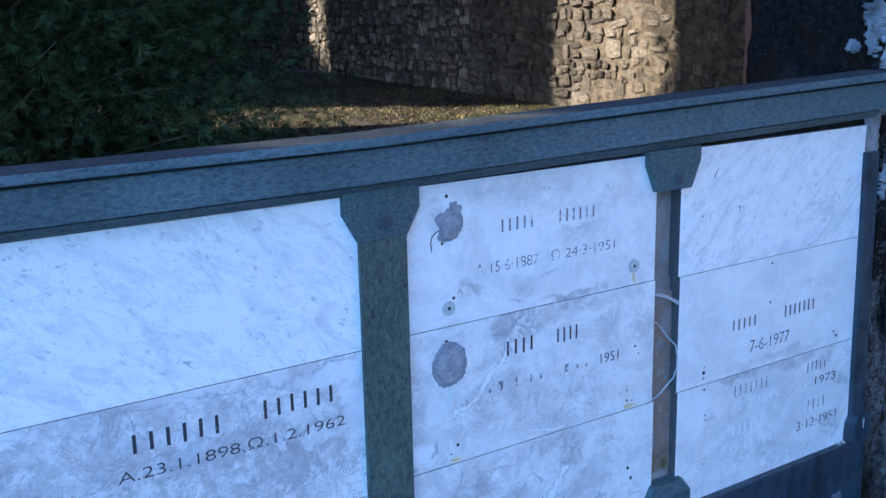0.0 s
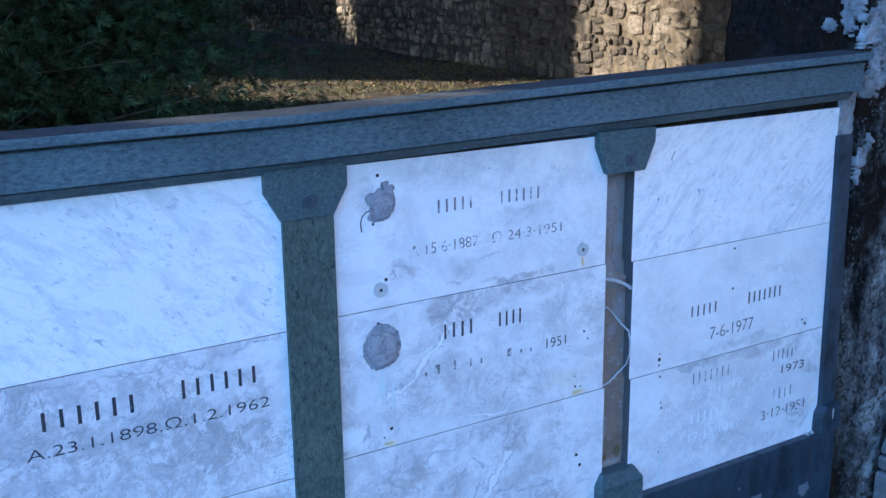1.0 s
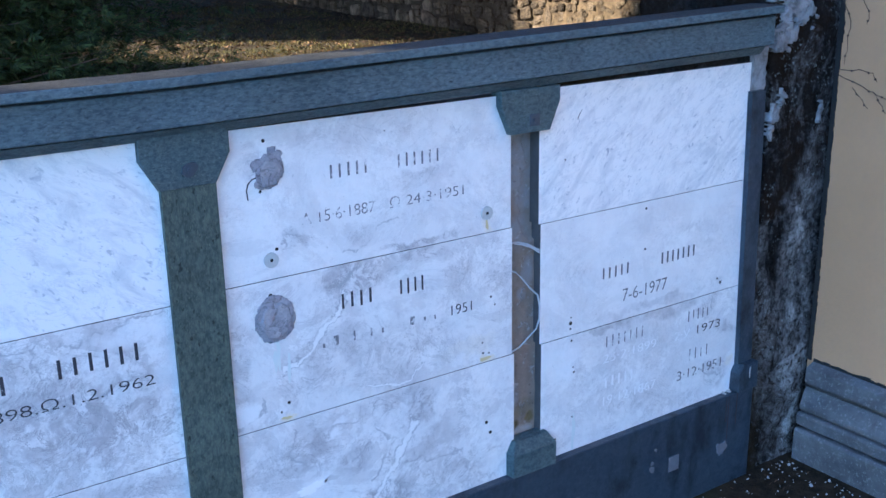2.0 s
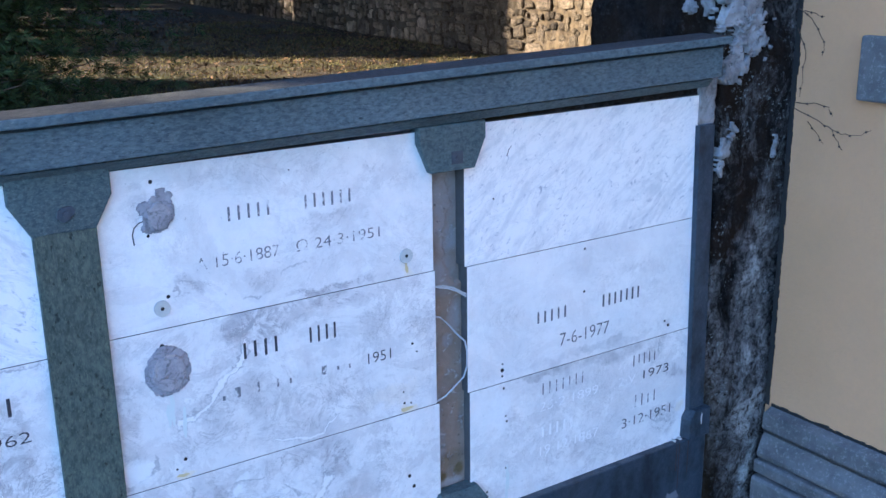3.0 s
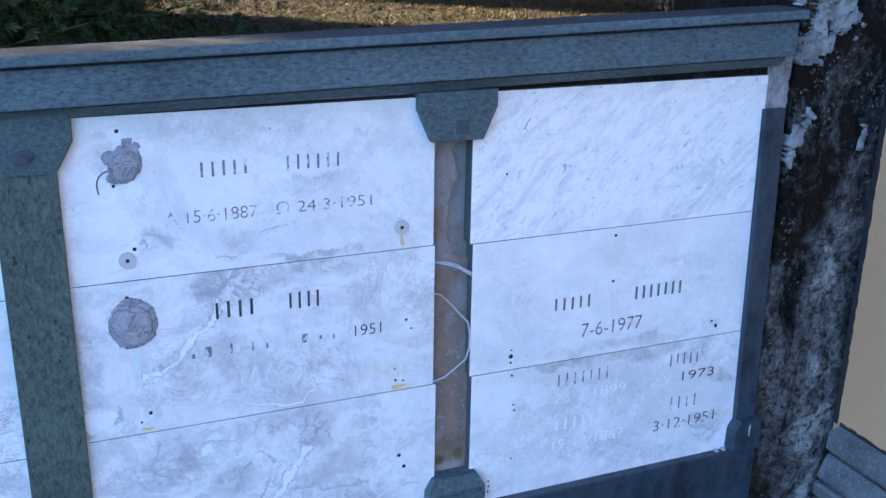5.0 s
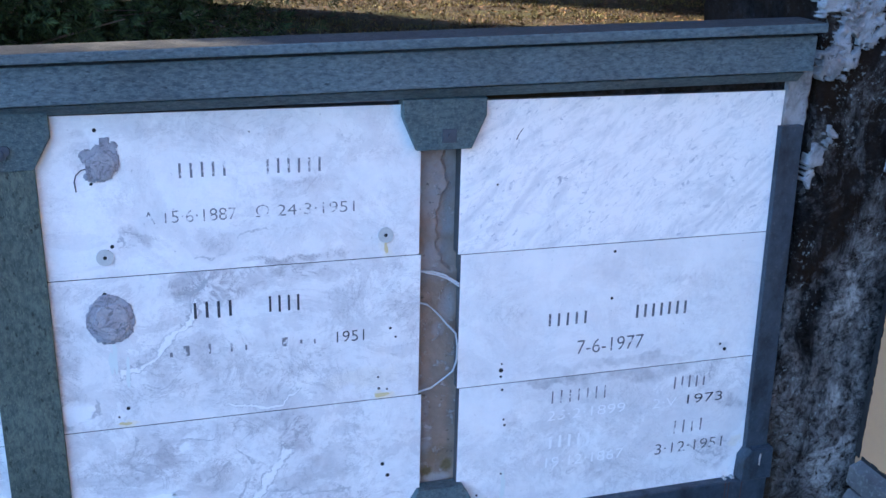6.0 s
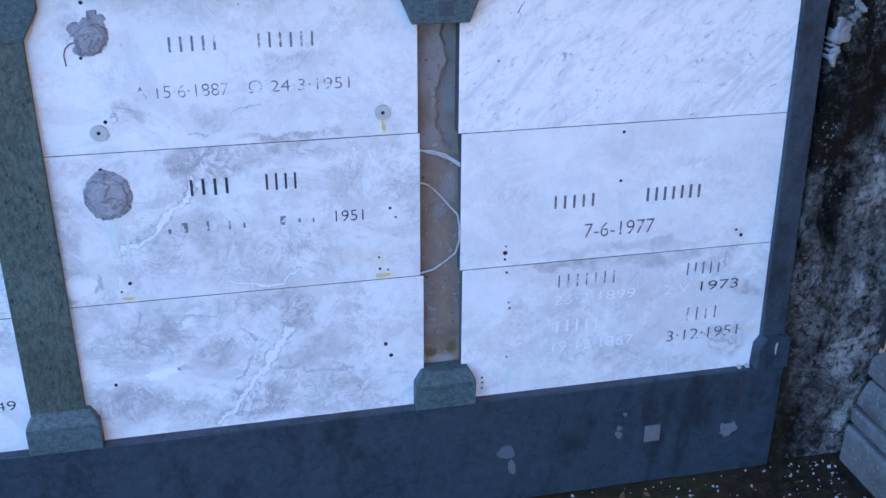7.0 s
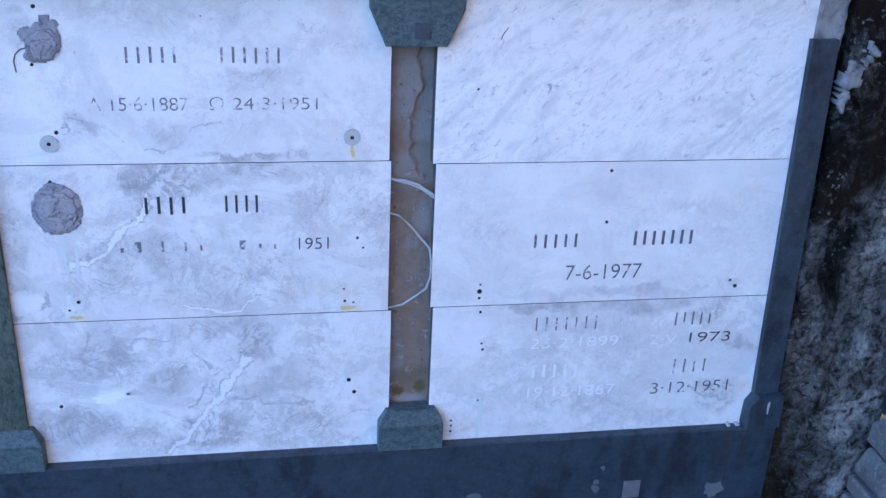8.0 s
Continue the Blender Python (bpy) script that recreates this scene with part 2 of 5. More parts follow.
def bedding_mortar():
    """Pinkish bedding mortar with grey skins, crumbs and two olive stains near its foot."""
    k = Nodes("pinkish_bedding_mortar", 0.9, False)
    in_place(k, (1.993, 2.008, 0.385))
    wide = warped(k, 22, 0.03)
    a = k.ramp(k.noise(9, 7, 0.66, None, 0.4), [(0.32, 0.0), (0.62, 1.0)])
    c = k.mix(a, (0.185, 0.145, 0.120), (0.285, 0.225, 0.180))
    grey = spots(k, wide, ((1.99, 1.13, 0.06, 0.12, 0.85), (2.005, 1.04, 0.04, 0.05, 0.9), (1.99, 0.955, 0.05, 0.06, 0.8), (1.966, 0.60, 0.02, 0.06, 0.8), (1.972, 0.51, 0.022, 0.07, 0.8), (2.02, 0.85, 0.02, 0.05, 0.7), (2.0, 0.79, 0.02, 0.02, 0.6)))
    c = k.mix(k.maths("MULTIPLY", grey, k.ramp(k.noise(24, 6, 0.7), [(0.32, 0.3), (0.56, 1.0)])), c, (0.29, 0.28, 0.285))
    pale = k.ramp(k.noise(38, 6, 0.7, None, 0.6), [(0.58, 0.0), (0.66, 1.0)])
    c = k.mix(k.maths("MULTIPLY", pale, 0.65), c, (0.43, 0.42, 0.42))
    c = k.mix(spots(k, wide, ((1.980, 0.428, 0.018, 0.018, 0.8), (2.028, 0.440, 0.018, 0.024, 0.8), (2.0, 0.47, 0.05, 0.03, 0.3))), c, (0.125, 0.095, 0.035))
    c = k.mix(spots(k, wide, ((2.004, 0.408, 0.04, 0.014, 0.8),)), c, (0.36, 0.35, 0.34))
    dark = k.ramp(k.noise(60, 4, 0.6), [(0.29, 1.0), (0.35, 0.0)])
    c = k.mix(k.maths("MULTIPLY", dark, 0.7), c, (0.05, 0.045, 0.04))
    return k.done(c, k.maths("ADD", k.noise(34, 8, 0.72), k.maths("MULTIPLY", pale, 0.3)), 0.005, gloss=0.08)


def old_render():
    """Cement render gone black with lichen above, with a grey crust that thickens downwards."""
    k = Nodes("black_lichen_render", 0.95, False)
    sep = k.n.new("ShaderNodeSeparateXYZ")
    k.l.new(k.co, sep.inputs[0])
    px, pz = sep.outputs[0], sep.outputs[2]
    front = k.ramp(k.maths("ADD", sep.outputs[1], 0.5), [(0.26, 1.0), (0.31, 0.12)])
    big = k.noise(6.0, 9, 0.70, k.mapped((1.3, 1, 0.8)), 0.7)
    c = k.mix(k.ramp(k.noise(40, 8, 0.76), [(0.38, 0.0), (0.66, 1.0)]), (0.004, 0.004, 0.004), (0.026, 0.024, 0.024))
    brown = k.ramp(k.noise(4.0, 6, 0.64, k.mapped((1, 1, 0.6), (0, 0, 60))), [(0.46, 0.0), (0.60, 1.0)])
    c = k.mix(k.maths("MULTIPLY", brown, 0.7), c, (0.026, 0.016, 0.010))
    low = k.ramp(k.maths("MULTIPLY", pz, 0.7), [(0.50, 1.0), (0.76, 0.0)])
    run = k.maths("ABSOLUTE", k.maths("ADD", k.maths("SUBTRACT", px, -0.012), k.maths("MULTIPLY", k.maths("SUBTRACT", k.noise(5.0, 4), 0.5), 0.24)))
    column = k.maths("MULTIPLY", k.ramp(run, [(0.0, 1.0), (0.11, 0.0)]), k.ramp(k.maths("MULTIPLY", pz, 0.7), [(0.62, 1.0), (0.80, 0.0)]))
    crust = k.maths("ADD", k.maths("ADD", k.maths("MULTIPLY", column, 0.17), k.maths("MULTIPLY", low, 0.07)), big)
    soft = k.ramp(crust, [(0.49, 0.0), (0.66, 1.0)])
    grain = k.ramp(k.noise(38, 9, 0.80, None, 0.5), [(0.40, 0.0), (0.58, 1.0)])
    c = k.mix(k.maths("MULTIPLY", soft, k.maths("MULTIPLY", k.maths("MULTIPLY", grain, front), 0.85)), c, (0.25, 0.242, 0.238))
    crest = k.ramp(k.maths("ADD", crust, k.maths("MULTIPLY", k.noise(19, 8, 0.74), 0.22)), [(0.80, 0.0), (0.88, 1.0)])
    c = k.mix(k.maths("MULTIPLY", crest, k.maths("MULTIPLY", k.maths("MULTIPLY", grain, front), 0.8)), c, (0.46, 0.45, 0.43))
    speck = k.ramp(k.noise(80, 5, 0.72), [(0.57, 0.0), (0.64, 1.0)])
    mask = k.ramp(k.noise(9, 5, 0.65), [(0.48, 0.0), (0.60, 1.0)])
    c = k.mix(k.maths("MULTIPLY", speck, k.maths("MULTIPLY", k.maths("MULTIPLY", mask, front), 0.85)), c, (0.30, 0.335, 0.335))
    left = k.ramp(k.maths("ADD", k.maths("ADD", px, 0.30), k.maths("MULTIPLY", k.noise(9, 6, 0.65), 0.16)), [(0.20, 1.0), (0.27, 0.0)])
    foot = k.ramp(pz, [(0.30, 1.0), (0.55, 0.0)])
    c = k.mix(k.maths("MULTIPLY", k.maths("MULTIPLY", left, foot), 0.85), c, (0.030, 0.021, 0.010))
    relief = k.maths("ADD", k.noise(24, 9, 0.74), k.maths("ADD", k.maths("MULTIPLY", soft, 0.30), k.maths("MULTIPLY", k.noise(7, 6, 0.6, None, 1.0), 0.9)))
    return k.done(c, relief, 0.020, gloss=0.05)


def pale_plaster():
    k = Nodes("pale_lime_plaster", 0.9)
    a = k.ramp(k.noise(14, 7, 0.7, None, 0.5), [(0.36, 0.0), (0.60, 1.0)])
    c = k.mix(a, (0.11, 0.105, 0.105), (0.31, 0.31, 0.32))
    lost = k.ramp(k.noise(42, 7, 0.75, None, 0.6), [(0.34, 1.0), (0.42, 0.0)])
    c = k.mix(k.maths("MULTIPLY", lost, 0.75), c, (0.03, 0.026, 0.024))
    return k.done(c, k.noise(40, 6, 0.7), 0.006, gloss=0.08)


def ochre():
    k = Nodes("ochre_plaster", 0.88, False)
    a = k.ramp(k.noise(1.6, 4), [(0.3, 0.0), (0.7, 1.0)])
    b = k.ramp(k.noise(60, 4, 0.6), [(0.35, 0.0), (0.7, 1.0)])
    c = k.mix(a, (0.46, 0.262, 0.130), (0.53, 0.305, 0.156))
    c = k.mix(k.maths("MULTIPLY", b, 0.2), c, (0.37, 0.235, 0.14))
    return k.done(c, k.noise(70, 4, 0.6), 0.0025)


def grey_stone():
    k = Nodes("grey_moulded_stone", 0.8)
    a = k.ramp(k.noise(9, 6, 0.65), [(0.32, 0.0), (0.66, 1.0)])
    b = k.ramp(k.noise(95, 5, 0.7), [(0.54, 0.0), (0.66, 1.0)])
    c = k.mix(a, (0.066, 0.065, 0.067), (0.148, 0.146, 0.148))
    c = k.mix(k.maths("MULTIPLY", b, 0.4), c, (0.34, 0.335, 0.33))
    return k.done(c, k.noise(36, 6, 0.7), 0.004)


def rubble(name, dark, light):
    k = Nodes(name, 0.9)
    a = k.ramp(k.noise(5, 6, 0.65), [(0.3, 0.0), (0.68, 1.0)])
    c = k.mix(a, dark, light)
    tone = k.ramp(k.rand, [(0.0, (0.45, 0.44, 0.44)), (0.5, (0.82, 0.78, 0.73)), (1.0, (1.25, 1.18, 1.10))])
    isle = k.n.new("ShaderNodeNewGeometry").outputs["Random Per Island"]
    tone2 = k.ramp(isle, [(0.0, (0.45, 0.44, 0.45)), (0.4, (0.8, 0.74, 0.68)), (0.85, (1.05, 1.0, 0.95)), (1.0, (1.5, 1.46, 1.42))])
    c = k.mix(1.0, c, tone, "MULTIPLY")
    c = k.mix(1.0, c, tone2, "MULTIPLY")
    return k.done(c, k.noise(16, 7, 0.7), 0.02, gloss=0.08)


def wall_bed():
    k = Nodes("earthy_wall_mortar", 0.95, False)
    a = k.ramp(k.noise(3, 7, 0.7), [(0.3, 0.0), (0.7, 1.0)])
    c = k.mix(a, (0.022, 0.018, 0.014), (0.085, 0.066, 0.047))
    sep = k.n.new("ShaderNodeSeparateXYZ")
    k.l.new(k.co, sep.inputs[0])
    # Eroded tan earth at the near end, also lightened to carry its sunlight.
    worn = k.ramp(k.maths("ADD", k.maths("MULTIPLY", sep.outputs[1], 0.1), k.maths("MULTIPLY", k.noise(1.6, 5, 0.65), 0.16)), [(0.40, 1.0), (0.50, 0.0)])
    earth = k.mix(k.ramp(k.noise(7, 7, 0.7), [(0.35, 0.0), (0.65, 1.0)]), (0.036, 0.026, 0.018), (0.135, 0.098, 0.062))
    c = k.mix(worn, c, earth)
    return k.done(c, k.noise(14, 8, 0.75), 0.04, gloss=0.08)


def soil():
    k = Nodes("leafy_soil", 0.95, False)
    a = k.ramp(k.noise(2.2, 7, 0.7), [(0.35, 0.0), (0.65, 1.0)])
    b = k.ramp(k.noise(24, 6, 0.7), [(0.4, 0.0), (0.65, 1.0)])
    c = k.mix(a, (0.013, 0.010, 0.007), (0.040, 0.029, 0.019))
    c = k.mix(k.maths("MULTIPLY", b, 0.28), c, (0.13, 0.09, 0.05))
    green = k.ramp(k.noise(0.9, 5, 0.65), [(0.5, 0.0), (0.62, 1.0)])
    c = k.mix(k.maths("MULTIPLY", green, 0.4), c, (0.06, 0.066, 0.022))
    return k.done(c, k.noise(30, 8, 0.75), 0.02, gloss=0.08)


def plain(name, colour, rough=0.7, vary=0.25, scale=30, metal=0.0, bump=0.0005):
    k = Nodes(name, rough)
    k.bsdf.inputs["Metallic"].default_value = metal
    a = k.noise(scale, 4, 0.6)
    c = k.mix(a, tuple(q * (1 - vary) for q in colour), tuple(q * (1 + vary) for q in colour))
    return k.done(c, k.noise(scale * 2, 3), bump)


def worn_paint(name, colour, lost):
    """Paint in cut letters, flaked off down to the marble in places."""
    k = Nodes(name, 0.7)
    gone = k.ramp(k.maths("ADD", k.maths("MULTIPLY", k.noise(34, 4, 0.6), 0.65), k.maths("MULTIPLY", k.noise(150, 3, 0.6), 0.35)), [(1 - lost - 0.03, 0.0), (1 - lost + 0.05, 1.0)])
    return k.done(k.mix(gone, colour, (0.70, 0.70, 0.715)))


def scab(name, colour):
    """Old adhesive: lumpy, with a few wandering cracks."""
    k = Nodes(name, 0.9)
    crack = k.ramp(k.maths("ABSOLUTE", k.maths("SUBTRACT", k.noise(26, 5, 0.6, None, 0.8), 0.5)), [(0.0, 0.0), (0.016, 1.0)])
    a = k.ramp(k.noise(40, 7, 0.72), [(0.32, 0.0), (0.68, 1.0)])
    c = k.mix(a, tuple(q * 0.80 for q in colour), tuple(min(0.6, q * 1.2) for q in colour))
    c = k.mix(crack, tuple(q * 0.66 for q in colour), c)
    return k.done(c, k.maths("ADD", k.noise(55, 7, 0.75), k.maths("MULTIPLY", crack, 0.3)), 0.006, gloss=0.1)


def leafy(name, dark, light):
    k = Nodes(name, 0.85)
    isle = k.n.new("ShaderNodeNewGeometry").outputs["Random Per Island"]
    c = k.ramp(isle, [(0.0, dark), (0.75, light), (1.0, tuple(min(1, q * 1.5) for q in light))])
    k.bsdf.inputs["Specular IOR Level"].default_value = 0.15
    return k.done(c)


M_CORN = green_stone("green_stone_sawn_long", (0.047, 0.073, 0.090), (0.120, 0.166, 0.186), (0.20, 0.25, 0.26), (62, 120, 150), pits=0.33)
M_SHAFT = green_stone("green_stone_sawn_upright", (0.042, 0.060, 0.056), (0.105, 0.132, 0.112), (0.17, 0.20, 0.15), (130, 110, 62), pits=0.38)
M_CAP = green_stone("green_stone_tooled", (0.040, 0.066, 0.078), (0.100, 0.142, 0.150), (0.18, 0.225, 0.22), (90, 110, 130), pits=0.33)
M_COPTOP = green_stone("green_stone_lichened", (0.016, 0.016, 0.017), (0.046, 0.045, 0.045), (0.085, 0.083, 0.080), (60, 60, 60), 0.8)
M_PLINTH = plinth_stone()
M_MORTAR = mortar()
M_BLACK = old_render()
M_PALE = pale_plaster()
M_BEDDING = bedding_mortar()
M_STRIP = plain("flaking_pale_paint", (0.30, 0.29, 0.285), 0.8, 0.4, 14)
M_OCHRE = ochre()
M_GREY = grey_stone()
M_RUBBLE = rubble("rubble_stone", (0.022, 0.019, 0.017), (0.205, 0.174, 0.142))
# Lighter copy of the rubble, with sunlight put into its colour.
M_RUBBLE_SUNLIT = rubble("sunlit_rubble_stone", (0.040, 0.034, 0.029), (0.29, 0.248, 0.195))
M_BED = wall_bed()
M_SOIL = soil()
M_INK = worn_paint("black_lettering", (0.035, 0.035, 0.045), 0.37)
M_FADED = worn_paint("faded_lettering", (0.16, 0.165, 0.185), 0.46)
M_GREYINK = worn_paint("dark_grey_lettering", (0.11, 0.115, 0.13), 0.41)
M_GHOST = worn_paint("bare_cut_lettering", (0.84, 0.84, 0.85), 0.42)
M_HOLE = plain("drill_hole_shadow", (0.015, 0.014, 0.014), 0.9)
M_GLUE = scab("grey_adhesive", (0.345, 0.345, 0.385))
M_SMEAR = plain("thin_adhesive_smear", (0.135, 0.14, 0.16), 0.7, 0.35, 60)
M_BOSS = plain("dull_grey_washer", (0.46, 0.48, 0.48), 0.7, 0.2, 120)
M_EDGE = plain("dark_sawn_edge", (0.075, 0.073, 0.075), 0.9, 0.4, 40)
M_WIRE = plain("grey_wire", (0.45, 0.47, 0.50), 0.45, 0.1)
M_IRON = plain("dark_corroded_iron", (0.050, 0.062, 0.080), 0.7, 0.4, 80)
M_RUST = plain("rust_brown_paint", (0.16, 0.065, 0.035), 0.7, 0.3, 20)
M_STAIN = plain("rust_run", (0.050, 0.028, 0.030), 0.7)
M_RUN = plain("pale_green_run", (0.66, 0.715, 0.71), 0.5, 0.06)
M_YELLOW = plain("ochre_stain", (0.62, 0.52, 0.28), 0.6, 0.15)
M_PEBBLE = plain("white_pebble", (0.42, 0.40, 0.38), 0.8, 0.4)
M_LEAF = leafy("fallen_leaf", (0.020, 0.013, 0.009), (0.115, 0.066, 0.034))
M_GRASS = leafy("dry_grass", (0.022, 0.021, 0.008), (0.14, 0.112, 0.038))
M_THUJA = leafy("thuja_green", (0.007, 0.012, 0.005), (0.032, 0.046, 0.014))
M_DARKGREEN = leafy("cypress_green", (0.012, 0.020, 0.010), (0.035, 0.055, 0.020))
M_BARK = plain("brown_bark", (0.085, 0.06, 0.045), 0.9, 0.4, 14, 0.0, 0.01)
M_TWIG = plain("dry_twig", (0.07, 0.045, 0.03), 0.9, 0.3)

# ---- mesh helpers ----
PLACE = {}


def mesh_of(name, bm, material, at):
    bmesh.ops.translate(bm, verts=bm.verts, vec=-Vector(at))
    me = bpy.data.meshes.new(name)
    bm.to_mesh(me)
    bm.free()
    me.materials.append(material)
    return me


def solid(name, bm, material, at=(0, 0, 0)):
    ob = new(name, mesh_of(name, bm, material, at))
    ob.location = at
    PLACE[ob] = Vector(at)
    return ob


def thing(name, at):
    ob = new(name)
    ob.location = at
    ob.empty_display_size = 0.1
    PLACE[ob] = Vector(at)
    return ob


def part(name, bm, material, parent, label=""):
    ob = new(name, mesh_of(name, bm, material, PLACE[parent]))
    ob.parent = parent
    PLACE[ob] = PLACE[parent]
    return tagged(ob, label)


def box(x0, x1, y0, y1, z0, z1, bevel=0.0, bm=None):
    own = bmesh.new()
    bmesh.ops.create_cube(own, size=1)
    for v in own.verts:
        v.co = ((x0 + x1) / 2 + v.co.x * (x1 - x0), (y0 + y1) / 2 + v.co.y * (y1 - y0), (z0 + z1) / 2 + v.co.z * (z1 - z0))
    if bevel:
        bmesh.ops.bevel(own, geom=own.edges[:], offset=bevel, segments=2, profile=0.6, affect="EDGES")
    if bm is None:
        return own
    tmp = bpy.data.meshes.new("tmp")
    own.to_mesh(tmp)
    own.free()
    bm.from_mesh(tmp)
    bpy.data.meshes.remove(tmp)
    return bm


def prism(outline, y0, y1, bevel=0.0):
    """An outline in x and z, given a depth from y0 (front) to y1."""
    bm = bmesh.new()
    front = [bm.verts.new((x, y0, z)) for x, z in outline]
    back = [bm.verts.new((x, y1, z)) for x, z in outline]
    n = len(outline)
    faces = [bm.faces.new(front), bm.faces.new(back[::-1])]
    for i in range(n):
        faces.append(bm.faces.new((front[i], back[i], back[(i + 1) % n], front[(i + 1) % n])))
    bmesh.ops.recalc_face_normals(bm, faces=bm.faces)
    if bevel:
        rim = [e for e in bm.edges if all(abs(v.co.y - y0) < 1e-6 for v in e.verts)]
        bmesh.ops.bevel(bm, geom=rim, offset=bevel, segments=2, profile=0.6, affect="EDGES")
    return bm


def blob(cx, cz, rx, rz, y0, y1, rng, n=22, rag=0.12):
    ph = [rng.uniform(0, 6.28) for _ in range(4)]
    pts = []
    for i in range(n):
        a = 2 * math.pi * i / n
        r = 1 + rag * (0.6 * math.sin(2 * a + ph[0]) + 0.4 * math.sin(3 * a + ph[1]) + 0.3 * math.sin(7 * a + ph[2]) + 0.25 * math.sin(11 * a + ph[3]) + rng.uniform(-0.22, 0.22))
        pts.append((cx + rx * r * math.cos(a), cz + rz * r * math.sin(a)))
    return prism(pts, y0, y1)


def ragged(cx, cz, rx, rz, y, seed, cell=0.005, rag=0.55, lump=0.004, back=0.03, lobes=()):
    """A scab with a torn outline: cells of a sheet kept where rough noise lets them, thickened backwards."""
    bm = bmesh.new()
    nx, nz = int(2.8 * rx / cell), int(2.8 * rz / cell)
    pts = {}

    def at(i, j):
        if (i, j) not in pts:
            x, z = cx + (i - nx / 2) * cell, cz + (j - nz / 2) * cell
            d = lump * (noise.noise(Vector((x * 40, seed, z * 40))) + 0.5 * noise.noise(Vector((x * 110, seed, z * 110))))
            pts[i, j] = bm.verts.new((x + 0.4 * cell * noise.noise(Vector((x * 300, z * 300, seed))), y + d, z + 0.4 * cell * noise.noise(Vector((z * 300, x * 300, seed)))))
        return pts[i, j]
    for j in range(nz):
        for i in range(nx):
            x, z = (i + 0.5 - nx / 2) * cell, (j + 0.5 - nz / 2) * cell
            r = math.hypot(x / rx, z / rz)
            for lx, lz, lrx, lrz in lobes:
                r = min(r, math.hypot((x + cx - lx) / lrx, (z + cz - lz) / lrz))
            q = Vector(((x + cx) * 16, seed * 3.3, (z + cz) * 16))
            f = 0.8 * noise.noise(q * 1.6) + 0.7 * noise.noise(q * 3.7) + 0.5 * noise.noise(q * 8.3)
            if 1 - r + rag * f > 0.0:
                bm.faces.new((at(i, j), at(i + 1, j), at(i + 1, j + 1), at(i, j + 1)))
    made = bmesh.ops.extrude_edge_only(bm, edges=[e for e in bm.edges if e.is_boundary])
    for v in made["geom"]:
        if isinstance(v, bmesh.types.BMVert):
            v.co.y = y + back
    for f in bm.faces:
        f.smooth = True
    return bm


def tube(points, r0, r1=None, sides=6, bm=None):
    """A tapered tube along points."""
    bm = bm or bmesh.new()
    r1 = r0 if r1 is None else r1
    pts = [Vector(p) for p in points]
    rings = []
    for i, p in enumerate(pts):
        d = (pts[min(i + 1, len(pts) - 1)] - pts[max(i - 1, 0)]).normalized()
        a = d.orthogonal().normalized()
        b = d.cross(a)
        r = r0 + (r1 - r0) * i / (len(pts) - 1)
        rings.append([bm.verts.new(p + r * (a * math.cos(6.2832 * k / sides) + b * math.sin(6.2832 * k / sides))) for k in range(sides)])
    for q, w in zip(rings, rings[1:]):
        for k in range(sides):
            bm.faces.new((q[k], q[(k + 1) % sides], w[(k + 1) % sides], w[k]))
    bm.faces.new(rings[0][::-1])
    bm.faces.new(rings[-1])
    return bm


def lettering(text, x0, x1, z0, height, parent, material, label, y=2.0):
    """Cut figures on a slab's face, from x0 to x1, standing on z0."""
    cu = bpy.data.curves.new("lettering", "FONT")
    cu.body, cu.size, cu.extrude, cu.offset = text, 1.0, 0.004, -0.012
    tmp = new("tmp", cu)
    bpy.context.view_layer.update()
    me = bpy.data.meshes.new_from_object(tmp.evaluated_get(bpy.context.evaluated_depsgraph_get()))
    bpy.data.objects.remove(tmp)
    bm = bmesh.new()
    bm.from_mesh(me)
    bpy.data.meshes.remove(me)
    xs = [v.co.x for v in bm.verts]
    ys = [v.co.y for v in bm.verts]
    lo, wide, low, tall = min(xs), max(xs) - min(xs), 0.0, max(ys)
    for v in bm.verts:
        v.co = Vector((x0 + (v.co.x - lo) / wide * (x1 - x0), y - 0.0004 - v.co.z * 0.1, z0 + (v.co.y - low) / tall * height))
    return part("lettering", bm, material, parent, label)


def name_bars(count, x0, x1, z0, height, parent, material, rng, width=0.30, y=2.0):
    """A name that stays unread: one upright bar for each letter."""
    bm = bmesh.new()
    step = (x1 - x0) / count
    for i in range(count):
        w = step * width
        c = x0 + step * (i + 0.5)
        box(c - w / 2, c + w / 2, y - 0.0008, y + 0.001, z0 + rng.uniform(0, 0.06) * height, z0 + height * rng.uniform(0.94, 1.0), 0, bm)
    return part("name_bars", bm, material, parent, "plain bars in place of a cut name")


def disc(cx, cz, r, y0, y1, n=14):
    return prism([(cx + r * math.cos(6.2832 * i / n), cz + r * math.sin(6.2832 * i / n)) for i in range(n)], y0, y1)


# ---- ground ----
def ground_height(x, y):
    back = min(1.0, max(0.0, (y - 2.12) / 0.12))
    z = 0.30 * back
    near = math.exp(-((x - 3) ** 2 + (y - 5) ** 2) / 900)
    z += near * (0.03 if back else 0.006) * noise.noise(Vector((x * 0.7, y * 0.7, 0)))
    return z


